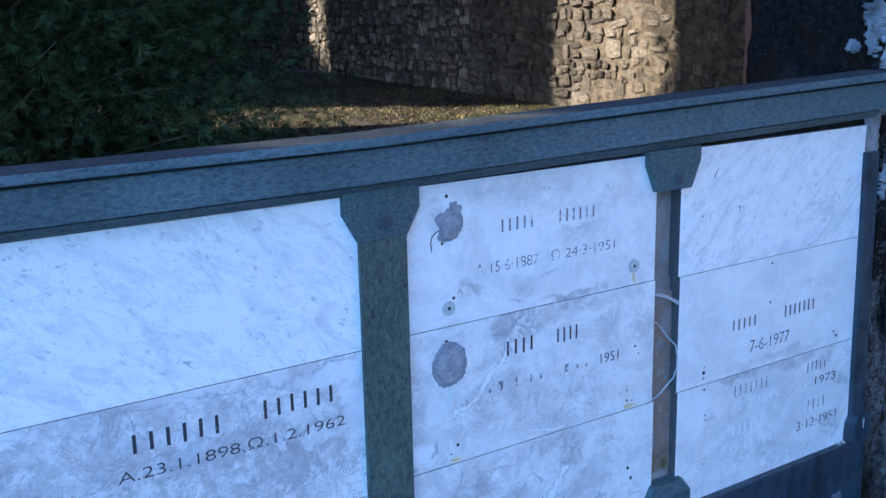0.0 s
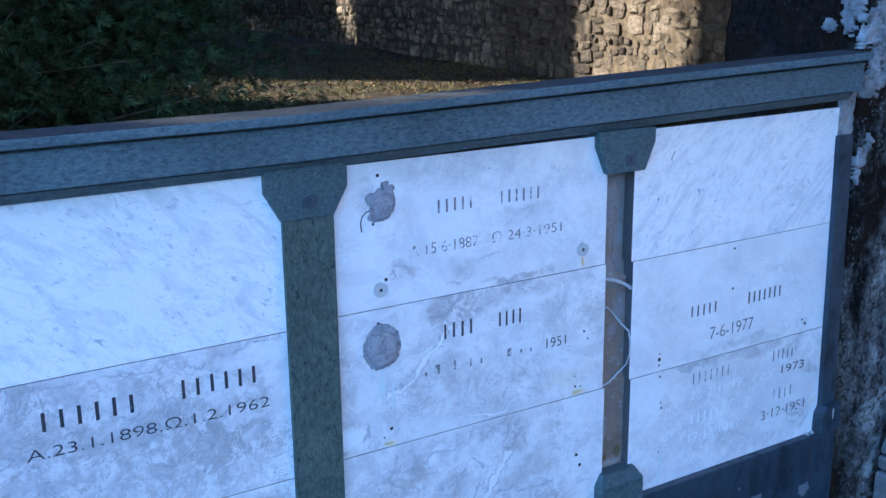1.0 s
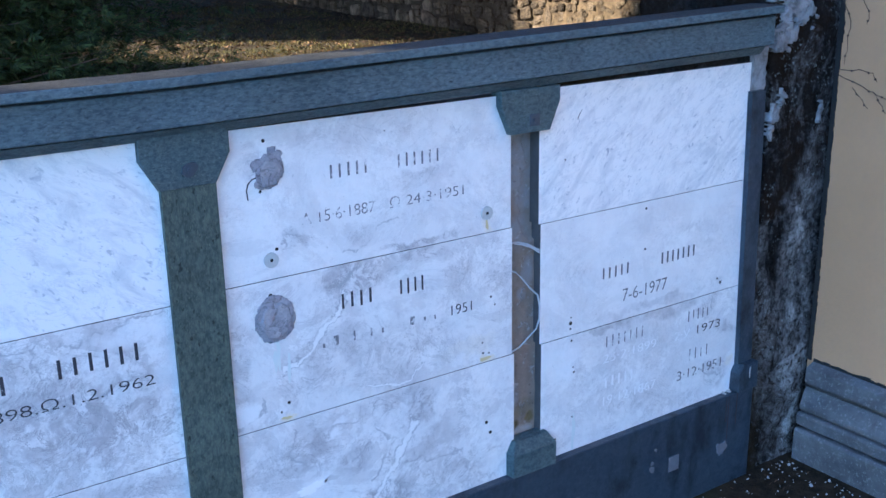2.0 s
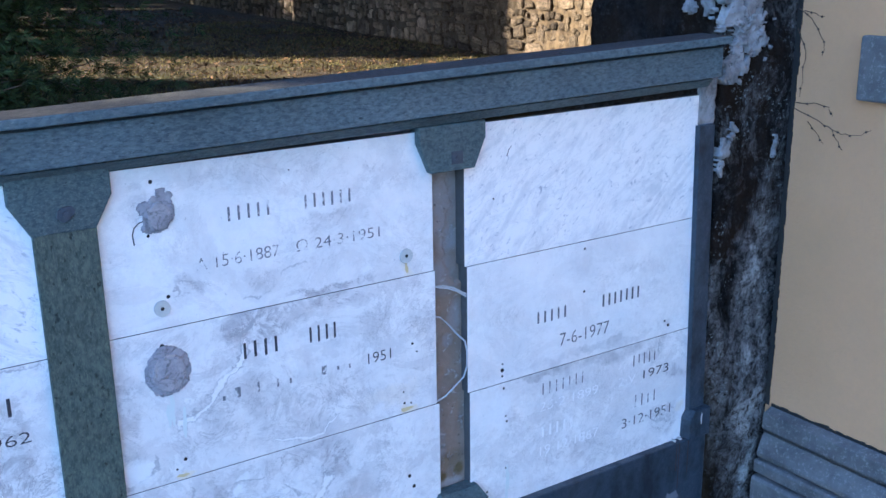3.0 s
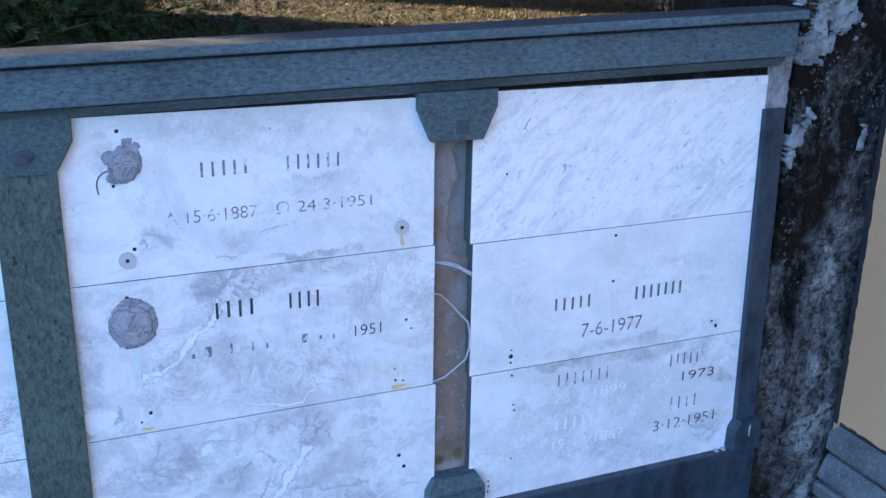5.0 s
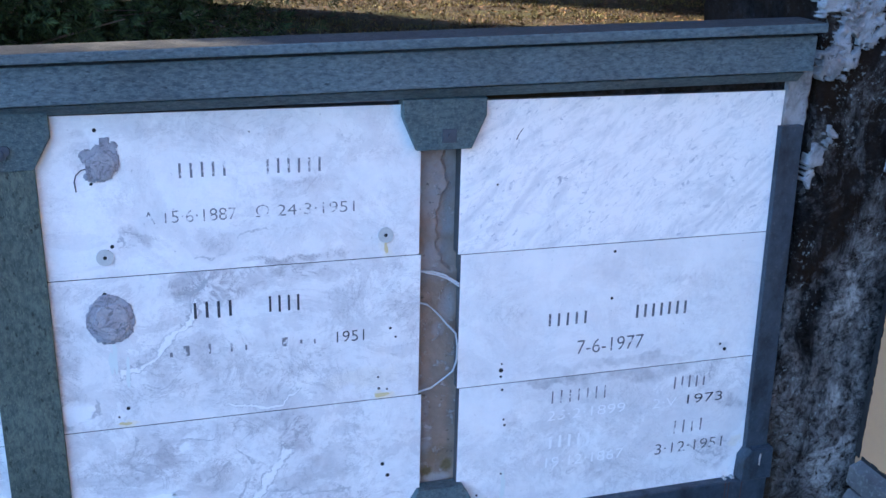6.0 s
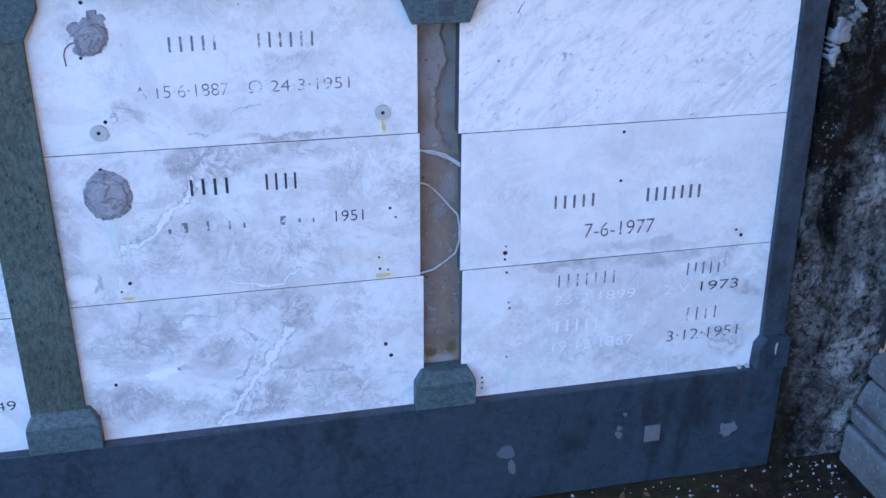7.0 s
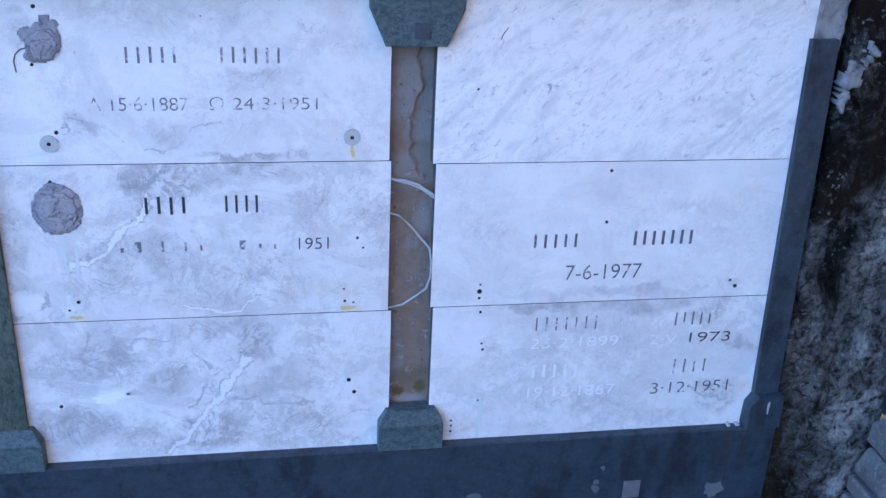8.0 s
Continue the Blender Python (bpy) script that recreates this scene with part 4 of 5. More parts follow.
def rough_strip(name, x0, x1, z0, z1, y, depth, material, seed, nx, nz, label, category, kind="", broken=False):
    """A strip of broken mortar, uneven over its face."""
    bm = bmesh.new()
    grid = []
    for j in range(nz + 1):
        row = []
        for i in range(nx + 1):
            x, z = x0 + (x1 - x0) * i / nx, z0 + (z1 - z0) * j / nz
            d = depth * (noise.noise(Vector((x * 22, seed, z * 14))) + 0.6 * noise.noise(Vector((x * 60, seed, z * 55))))
            if broken and z > 0.93 and x > x0 + (x1 - x0) * (0.66 + 0.28 * noise.noise(Vector((3.0, seed, z * 9))) + 0.12 * noise.noise(Vector((1.0, seed, z * 40)))):
                d += 0.010
            row.append(bm.verts.new((x, y + d, z)))
        grid.append(row)
    for j in range(nz):
        for i in range(nx):
            bm.faces.new((grid[j][i], grid[j][i + 1], grid[j + 1][i + 1], grid[j + 1][i]))
    edge = [e for e in bm.edges if e.is_boundary]
    made = bmesh.ops.extrude_edge_only(bm, edges=edge)
    for v in made["geom"]:
        if isinstance(v, bmesh.types.BMVert):
            v.co.y = y + 0.06
    for f in bm.faces:
        f.smooth = True
    return tagged(solid(name, bm, material, ((x0 + x1) / 2, y, z0)), label, category, kind=kind)


rough_strip("mortar_strip", 1.935, 2.056, 0.385, 1.23, 2.026, 0.0022, M_BEDDING, 1.5, 34, 190, "bare brown mortar strip where the shaft came off", "mortar", broken=True)
rough_strip("mortar_strip", 2.802, 2.862, 1.20, 1.36, 2.000, 0.010, M_PALE, 7.5, 10, 24, "broken pale mortar above the end pilaster", "mortar")
rough_strip("mortar_strip", 1.95, 2.84, 1.296, 1.36, 2.012, 0.006, M_BLACK, 3.5, 70, 8, "dark mortar in the gap below the cornice", "mortar")


def wire(points):
    return part("strand", tube(points, 0.0022, None, 6), M_WIRE, loose)


loose = thing("wire", (2.0, 1.995, 0.65))
wire([(1.947, 2.003, 0.944), (1.970, 2.008, 0.933), (1.994, 2.010, 0.926), (2.020, 2.008, 0.914), (2.042, 2.002, 0.898)])
wire([(1.947, 2.003, 0.940), (1.982, 2.012, 0.934), (2.010, 2.012, 0.924), (2.042, 2.002, 0.904)])
wire([(1.949, 2.003, 0.868), (1.972, 2.010, 0.858), (1.989, 2.012, 0.842), (2.005, 2.012, 0.824), (2.018, 2.010, 0.807), (2.037, 2.002, 0.786), (2.041, 1.998, 0.755), (2.040, 1.998, 0.722), (2.033, 2.002, 0.694), (2.014, 2.010, 0.673), (1.985, 2.010, 0.653), (1.954, 2.003, 0.650)])
tagged(loose, "loose grey wire looped across the mortar strip", "wire")


def long_piece(x0, x1, profile, bevel=0.003):
    """A run of cornice from x0 to x1, its section given as (y, z), following the cornice's lift."""
    bm = bmesh.new()
    stops = [x0] + [x for x in (1.1,) if x0 < x < x1] + [x1]
    rings = [[bm.verts.new((x, y, z + corn_z(x, z))) for y, z in profile] for x in stops]
    n = len(profile)
    bm.faces.new(rings[0])
    bm.faces.new(rings[-1][::-1])
    for a, b in zip(rings, rings[1:]):
        for i in range(n):
            bm.faces.new((a[i], b[i], b[(i + 1) % n], a[(i + 1) % n]))
    bmesh.ops.recalc_face_normals(bm, faces=bm.faces)
    edges = [e for e in bm.edges if abs(e.verts[0].co.x - e.verts[1].co.x) > 1e-6 or abs(e.verts[0].co.x - x0) < 1e-5 or abs(e.verts[0].co.x - x1) < 1e-5]
    bmesh.ops.bevel(bm, geom=edges, offset=bevel, segments=2, profile=0.6, affect="EDGES")
    return bm


cornice = thing("cornice", (1.5, 1.97, 1.3))
for x0, x1 in ((-2.4, -0.72), (-0.719, 2.840)):
    ob = part("coping_slab", long_piece(x0, x1, [(1.934, 1.4090), (1.934, 1.4280), (2.045, 1.4280), (2.045, 1.4090)]), M_CORN, cornice)
    ob.data.materials.append(M_COPTOP)
    for f in ob.data.polygons:
        f.material_index = 1 if f.normal.z > 0.9 else 0
for x0, x1 in ((-2.4, -0.5), (-0.499, 2.832)):
    part("fascia", long_piece(x0, x1, [(1.955, 1.3310), (1.955, 1.4010), (1.975, 1.4025), (1.975, 1.4095), (2.04, 1.4095), (2.04, 1.3365), (1.985, 1.3355), (1.980, 1.3310)]), M_CORN, cornice)
part("bed_strip", long_piece(-2.4, 2.822, [(1.992, 1.3055), (1.972, 1.3265), (2.004, 1.3275), (2.004, 1.3375), (2.04, 1.3375), (2.04, 1.3055)], 0.002), M_CORN, cornice)
tagged(cornice, "long green stone cornice with a projecting coping", "cornice")


# ---- the black pier and the ochre house ----
def rough_block(x0, x1, y0, y1, z0, z1, cell, amp, seed):
    bm = box(x0, x1, y0, y1, z0, z1)
    cuts = lambda lo, hi, ax: [lo + (hi - lo) * k / max(1, round((hi - lo) / cell)) for k in range(1, max(1, round((hi - lo) / cell)))]
    for ax, lo, hi in ((0, x0, x1), (1, y0, y1), (2, z0, z1)):
        for c in cuts(lo, hi, ax):
            co, no = [0, 0, 0], [0, 0, 0]
            co[ax], no[ax] = c, 1
            bmesh.ops.bisect_plane(bm, geom=bm.verts[:] + bm.edges[:] + bm.faces[:], plane_co=co, plane_no=no)
    bm.normal_update()
    moves = []
    for v in bm.verts:
        p = v.co * 1.0
        d = noise.noise(p * 4 + Vector((seed, 0, 0))) + 0.55 * noise.noise(p * 11 + Vector((0, seed, 0))) + 0.35 * noise.noise(p * 28) + 0.2 * noise.noise(p * 60)
        moves.append((v, v.normal * d * amp))
    for v, m in moves:
        v.co += m
    for f in bm.faces:
        f.smooth = True
    return bm


pier = solid("wall_pier", rough_block(2.876, 3.30, 1.992, 2.52, -0.02, 2.3, 0.022, 0.014, 3.1), M_BLACK, (3.08, 2.25, 0))
tagged(pier, "old rendered pier blackened by lichen", "wall", kind="structure")
pier_top = solid("wall_pier_upper", box(2.88, 3.30, 2.0, 2.5, 2.29, 6.0), M_BLACK, (3.08, 2.25, 2.29))
tagged(pier_top, "upper part of the blackened pier", "wall", kind="structure")

for i, (x, z, rx, rz, rag) in enumerate(((2.900, 1.520, 0.040, 0.046, 0.9), (2.975, 1.455, 0.062, 0.052, 0.9), (2.965, 1.560, 0.045, 0.075, 0.8), (2.913, 1.372, 0.040, 0.034, 1.1), (2.893, 1.150, 0.020, 0.032, 0.8), (2.884, 1.100, 0.012, 0.026, 0.9), (2.930, 1.205, 0.022, 0.022, 1.2), (2.985, 1.70, 0.055, 0.065, 0.8), (3.105, 1.135, 0.010, 0.028, 1.1))):
    bm = ragged(x, z, rx, rz, 1.981, i + 1.5, 0.0042, rag, 0.005)
    tagged(solid("plaster_patch", bm, M_PALE, (x, 2.0, z)), "pale scab of lime plaster clinging to the pier", "plaster")
for i, (y, z, ry, rz) in enumerate(((2.04, 1.60, 0.035, 0.08), (2.11, 1.53, 0.02, 0.02))):
    bm = ragged(y, z, ry, rz, 0.0, i + 9.5, 0.006, 0.6, 0.004, 0.02)
    for v in bm.verts:
        v.co = Vector((2.862 + v.co.y, v.co.x, v.co.z))
    bmesh.ops.recalc_face_normals(bm, faces=bm.faces)
    tagged(solid("plaster_patch", bm, M_PALE, (2.87, y, z)), "pale scab of lime plaster clinging to the pier", "plaster")

post = thing("corner_post", (5.27, 4.5, 0.25))
part("post", box(5.236, 5.284, 4.48, 4.53, 0.2, 2.8, 0.004), M_RUST, post, "rust-brown painted post")
part("edge_strip", box(5.288, 5.336, 4.478, 4.51, 0.2, 2.8, 0.003), M_STRIP, post, "flaking pale strip")
tagged(post, "rust-brown upright post behind the blackened pier", "post")


def run_y(profile, y0, y1, bevel=0.004):
    """A moulding along y, its section given as (x, z)."""
    bm = prism(profile, y0, y1)
    if bevel:
        bmesh.ops.bevel(bm, geom=bm.edges[:], offset=bevel, segments=2, profile=0.6, affect="EDGES")
    return bm


house = thing("wall_house", (3.6, 0, 0))
house.location = (3.618, 0, -0.010)
# Height and length beyond view are added to cut sky light on the right.
part("plaster_face", box(3.142, 11.0, -14.0, 1.985, 0.30, 13.0), M_OCHRE, house, "warm ochre plaster")
for y0, y1 in ((-14.0, -0.6), (-0.597, 1.962)):
    part("base_course", run_y([(3.070, -0.02), (3.40, -0.02), (3.40, 0.118), (3.078, 0.118), (3.070, 0.110)], y0, y1), M_GREY, house)
    part("moulding", run_y([(3.100, 0.118), (3.40, 0.118), (3.40, 0.172), (3.084, 0.172), (3.078, 0.164), (3.080, 0.132)], y0, y1, 0.003), M_GREY, house)
    part("moulding", run_y([(3.100, 0.172), (3.40, 0.172), (3.40, 0.252), (3.116, 0.252), (3.106, 0.240), (3.088, 0.196), (3.090, 0.182)], y0, y1, 0.003), M_GREY, house)
    part("cap_course", run_y([(3.124, 0.252), (3.40, 0.252), (3.40, 0.330), (3.142, 0.336), (3.106, 0.322), (3.102, 0.274), (3.108, 0.266)], y0, y1), M_GREY, house)
tagged(house, "ochre plastered house wall on a moulded grey base", "wall", kind="structure")

# Unseen block added behind the camera, so the slabs darken to the right.
sky_block = solid("wall_house_wing", box(1.7, 11.0, -9.5, -5.0, -0.02, 9.0, 0.02), M_OCHRE, (6.0, -7.0, 0))
tagged(sky_block, "plain ochre block added out of view to cut sky light", "wall", kind="structure")

soot = bmesh.new()
rgs = random.Random(12)
for j in range(160):
    z = 0.335 + j * 0.0125
    w = 0.011 + 0.008 * abs(noise.noise(Vector((0, 0, z * 9)))) + 0.003 * rgs.random()
    box(3.1385, 3.146, 1.982 - w, 1.984, z, z + 0.0126, 0, soot)
for j in range(150):
    y = 1.96 - j * 0.012
    box(3.1385, 3.146, y - 0.0121, y, 0.334, 0.340 + 0.005 * rgs.random() + 0.006 * abs(noise.noise(Vector((y * 20, 0, 1)))), 0, soot)
part("soot_edge", soot, M_HOLE, house, "black mould along the plaster's edge")

plaque = solid("stone_plaque", box(3.136, 3.163, 1.42, 1.765, 1.29, 1.46, 0.008), M_GREY, (3.13, 1.6, 1.29))
tagged(plaque, "grey stone plaque fixed to the ochre wall", "plaque")

creeper = thing("dry_creeper", (3.135, 1.95, 1.1))
rgc = random.Random(9)


def twig(run):
    """A thin crooked stem through points (y, z) on the plaster, with a few dry buds."""
    pts = []
    for (ya, za), (yb, zb) in zip(run, run[1:]):
        for k in range(3):
            f = k / 3
            pts.append((3.153 - rgc.uniform(0.001, 0.008), ya + (yb - ya) * f + rgc.uniform(-0.003, 0.003), za + (zb - za) * f + rgc.uniform(-0.003, 0.003)))
    pts.append((3.151, *run[-1]))
    stem = part("twig", tube(pts, 0.0014, 0.0007, 5), M_TWIG, creeper)
    for p in pts[2::3]:
        bud = bmesh.new()
        bmesh.ops.create_icosphere(bud, subdivisions=1, radius=0.0035)
        bmesh.ops.translate(bud, verts=bud.verts, vec=p)
        part("bud", bud, M_TWIG, stem, "dry brown bud")


for run in (
        [(1.974, 1.521), (1.932, 1.495), (1.898, 1.455), (1.882, 1.421), (1.888, 1.396)],
        [(1.956, 1.515), (1.921, 1.506), (1.891, 1.501)],
        [(1.969, 1.465), (1.940, 1.402), (1.940, 1.344), (1.949, 1.278)],
        [(1.962, 1.259), (1.896, 1.268), (1.852, 1.260), (1.837, 1.237)],
        [(1.966, 1.248), (1.890, 1.219), (1.846, 1.207), (1.803, 1.195), (1.762, 1.193), (1.717, 1.215)],
        [(1.847, 1.210), (1.818, 1.178), (1.798, 1.149)],
        [(1.912, 1.216), (1.887, 1.190), (1.858, 1.158)]):
    twig(run)
tagged(creeper, "dry leafless creeper twigs on the ochre wall", "creeper")


# ---- trees ----
def spray(vs, fs, p, d, size, rng, fingers=3, slim=0.034):
    """One flat feathery spray of scale leaves, added to lists of points and faces."""
    d = d.normalized()
    side = d.cross(Vector((rng.uniform(-1, 1), rng.uniform(-1, 1), rng.uniform(-0.3, 1)))).normalized()
    for k in range(-fingers, fingers + 1):
        a = k * 0.9 / fingers + rng.uniform(-0.15, 0.15)
        ca, sa = math.cos(a), math.sin(a)
        root = p + d * (size * 0.14 * (fingers - abs(k)))
        tip = root + (d * ca + side * sa) * (size * rng.uniform(0.35, 0.8))
        w = (side * ca - d * sa) * (size * slim)
        mid = (root + tip) / 2
        n = len(vs)
        vs += [root, mid + w, tip, mid - w]
        fs.append((n, n + 1, n + 2, n + 3))


def leaf_part(name, vs, fs, material, parent, label):
    me = bpy.data.meshes.new(name)
    o = PLACE[parent]
    me.from_pydata([(v[0] - o.x, v[1] - o.y, v[2] - o.z) for v in vs], [], fs)
    me.materials.append(material)
    ob = new(name, me)
    ob.parent = parent
    return tagged(ob, label)


def conifer(name, x, y, z, height, radius, sprays, size, seed, base, label, leaf, shape=0.55, kind="tree"):
    rng = random.Random(seed)
    t = thing(name, (x, y, z))
    part("trunk", tube([(x, y, z - 0.05), (x + 0.03, y, z + height * 0.4), (x, y + 0.03, z + height * 0.93)], radius * 0.10 + 0.03, 0.015, 9), M_BARK, t, "brown bark")
    limbs = bmesh.new()
    vs, fs, arms = [], [], []
    for i in range(max(24, int(height * 110))):
        f = rng.random() ** 0.9
        h = base + f * (height - base)
        reach = radius * (1 - f) ** shape * rng.uniform(0.6, 1.12)
        a = rng.uniform(0, 6.2832)
        root = Vector((x, y, z + h))
        end = root + Vector((math.cos(a) * reach, math.sin(a) * reach, rng.uniform(-0.15, 0.35) * reach))
        mid = (root + end) / 2 + Vector((0, 0, -0.08 * reach))
        arms.append((root, mid, end))
        tube([root, mid, end], 0.009, 0.002, 4, limbs)
    part("limb", limbs, M_TWIG, t, "thin dark limbs")
    for i in range(sprays):
        root, mid, end = arms[rng.randrange(len(arms))]
        u = 1 - rng.random() ** 1.3 * 0.9
        p = mid.lerp(end, (u - 0.5) * 2) if u > 0.5 else root.lerp(mid, u * 2)
        p = p + Vector((rng.gauss(0, 1), rng.gauss(0, 1), rng.gauss(0, 1))) * (0.05 + 0.05 * radius)
        out = (end - root).normalized() + Vector((rng.uniform(-0.8, 0.8), rng.uniform(-0.8, 0.8), rng.uniform(-0.9, 0.5)))
        spray(vs, fs, p, out, size * rng.uniform(0.6, 1.4), rng, 3, 0.048)
    leaf_part("crown", vs, fs, leaf, t, "dense feathery sprays of dark green scale leaves")
    return tagged(t, label, "tree", kind="")


conifer("thuja", 0.70, 4.35, 0.3, 3.3, 1.36, 140000, 0.046, 5, 0.05, "dark green thuja growing behind the niche wall", M_THUJA, 0.16)


def sunblock_cypress(at_p, q, height, radius, seed):
    """A dense columnar tree added to block sunlight; at_p counts across the sunlight, q towards the sun."""
    across = Vector((0.62, 0.78, 0)).normalized()
    o = across * at_p + SUN_TO * q
    rng = random.Random(seed)
    t = thing("added_cypress", (o.x, o.y, 0.28))
    part("trunk", tube([(o.x, o.y, 0.2), (o.x, o.y, height * 0.5)], 0.22, 0.1, 8), M_BARK, t, "brown bark")
    bm = bmesh.new()
    bmesh.ops.create_icosphere(bm, subdivisions=4, radius=1)
    for v in bm.verts:
        f = (v.co.z + 1) / 2
        d = 1 + 0.16 * noise.noise(v.co * 5 + Vector((seed, 0, 0))) + 0.10 * noise.noise(v.co * 13)
        thick = radius * d * (1.0 if f < 0.6 else 1.0 - 0.5 * (f - 0.6))
        v.co = Vector((o.x + v.co.x * thick, o.y + v.co.y * thick, 0.5 + f * height * (0.97 + 0.03 * d)))
    vs, fs = [], []
    for i in range(900):
        a, f = rng.uniform(0, 6.2832), rng.random()
        r = radius * math.sqrt(max(0.03, 1 - (2 * f - 1) ** 2)) * 1.02
        p = Vector((o.x + r * math.cos(a), o.y + r * math.sin(a), 0.5 + f * height))
        spray(vs, fs, p, Vector((math.cos(a), math.sin(a), 1.2)), 0.45 * rng.uniform(0.6, 1.3), rng)
    part("crown", bm, M_DARKGREEN, t, "dense dark green columnar crown")
    leaf_part("outer_sprays", vs, fs, M_DARKGREEN, t, "short upright sprays")
    return tagged(t, "tall dark columnar tree added out of view to block the sun", "tree", "row of cypresses")


# Row added out of view; its gaps decide where sunbeams land.
n = 0
for at_p, q in ((-5.6, 10.5), (-3.5, 10.5), (-1.4, 10.5), (0.80, 10.5), (3.80, 10.8), (6.1, 10.3), (8.0, 10.6), (9.1, 10.4), (10.75, 10.6), (15.35, 10.5), (16.7, 10.4), (18.4, 10.7), (20.15, 10.4), (23.3, 10.6), (25.3, 12.0), (27.2, 13.5), (29.2, 15.0), (31.2, 16.5), (33.2, 18.0)):
    n += 1
    sunblock_cypress(at_p, q, 17.0 + 1.5 * math.sin(n * 1.3), 1.28, n)
sunblock_cypress(21.75, 10.6, 2.9, 0.8, 40)
sunblock_cypress(24.3, 11.6, 12.0, 1.1, 41)


def shade_oak(x, y, z, height, radius, seed, bole=0.24, lean=(0, 0), thick=0.36):
    """A broad evergreen with a bare trunk and a high dense crown, added to cut sky light."""
    rng = random.Random(seed)
    t = thing("shade_oak", (x, y, z))
    fork = z + height * bole
    part("trunk", tube([(x, y, z - 0.1), (x + 0.05, y, z + height * 0.2), (x, y + 0.05, fork)], 0.26, 0.17, 10), M_BARK, t, "rough grey-brown bark")
    for i in range(9):
        a = 6.2832 * i / 9 + rng.uniform(-0.2, 0.2)
        r = radius * rng.uniform(0.5, 0.85)
        part("limb", tube([(x, y + 0.05, fork - 0.1), (x + r * 0.4 * math.cos(a), y + r * 0.4 * math.sin(a), fork + height * 0.12), (x + r * math.cos(a), y + r * math.sin(a), fork + height * rng.uniform(0.15, 0.4))], 0.11, 0.03, 7), M_BARK, t)
    vs, fs = [], []
    for c in range(420):
        while True:
            q = Vector((rng.uniform(-1, 1), rng.uniform(-1, 1), rng.uniform(-0.72, 1)))
            if 0.3 < q.length < 1:
                break
        c0 = Vector((x + lean[0] + q.x * radius, y + lean[1] + q.y * radius, fork + height * thick + q.z * height * thick))
        for i in range(50):
            p = c0 + Vector((rng.gauss(0, 1), rng.gauss(0, 1), rng.gauss(0, 0.7))) * radius * 0.11
            m = pose(p.x, p.y, p.z, rng.uniform(-60, 60), rng.uniform(-60, 60), rng.uniform(0, 360))
            l, b = rng.uniform(0.10, 0.19), len(vs)
            vs += [tuple(m @ Vector(w)) for w in ((-l, 0, 0), (0, 0.45 * l, 0.05 * l), (l, 0, 0), (0, -0.45 * l, 0.05 * l))]
            fs.append((b, b + 1, b + 2, b + 3))
    me = bpy.data.meshes.new("crown")
    me.from_pydata([tuple(Vector(v) - PLACE[t]) for v in vs], [], fs)
    me.materials.append(M_DARKGREEN)
    ob = new("crown", me)
    ob.parent = t
    tagged(ob, "high dense crown of small dark leaves")
    return tagged(t, "broad evergreen oak added out of view to shade the ground behind the wall", "tree", "shade trees")


# Trunks stand hidden and crowns above the view, added to darken the background.
shade_oak(6.9, 4.4, 0.28, 9.0, 3.7, 101, 0.24, (0.4, 2.2))
shade_oak(1.0, 9.2, 0.28, 9.5, 3.6, 102)
shade_oak(4.4, 19.4, 0.28, 10.0, 2.5, 103)
shade_oak(12.6, 9.5, 0.28, 11.5, 4.6, 105, 0.30)
shade_oak(13.2, 16.5, 0.28, 11.5, 4.8, 106, 0.30)
shade_oak(5.6, 28.4, 0.28, 10.5, 2.8, 108)
shade_oak(14.0, 24.0, 0.28, 11.5, 4.8, 107, 0.30)
shade_oak(1.97, 13.23, 0.28, 12.0, 5.2, 104, 0.58, (3.33, -0.23), 0.20)

# Added backdrop that keeps the far end dark by covering sunlit ground.
def screening_hedge():
    rng = random.Random(88)
    t = thing("hedge", (3.0, 33.0, 0.25))
    bm = bmesh.new()
    for i in range(6):
        box(-9.0 + i * 3.6, -5.3 + i * 3.6, 32.6, 34.0, 0.2, 3.4 + 0.3 * math.sin(i * 1.7), 0.3, bm)
    vs, fs = [], []
    for i in range(5000):
        p = Vector((rng.uniform(-9, 12.7), 32.5 + rng.gauss(0, 0.15), rng.uniform(0.25, 3.6)))
        spray(vs, fs, p, Vector((rng.uniform(-0.6, 0.6), -1, rng.uniform(-0.2, 0.9))), rng.uniform(0.2, 0.4), rng, 2, 0.12)
    part("foliage", bm, M_DARKGREEN, t, "clipped dark green foliage")
    leaf_part("outer_sprays", vs, fs, M_DARKGREEN, t, "short sprays")
    return tagged(t, "dark clipped evergreen hedge added to hide bright ground at the far end", "hedge")


screening_hedge()

# ---- the far rubble wall ----
WALL_A, WALL_B = Vector((8.55, 7.0, 0)), Vector((11.10, 29.2, 0))
wall_dir = (WALL_B - WALL_A).normalized()
wall_out = Vector((-wall_dir.y, wall_dir.x, 0))
wall_out = wall_out if wall_out.x < 0 else -wall_out
LENGTH, TALL = 33.0, 3.6


def wall_point(u, v, d):
    return WALL_A + wall_dir * (u - 4.0) + Vector((0, 0, 0.25 + v)) + wall_out * d


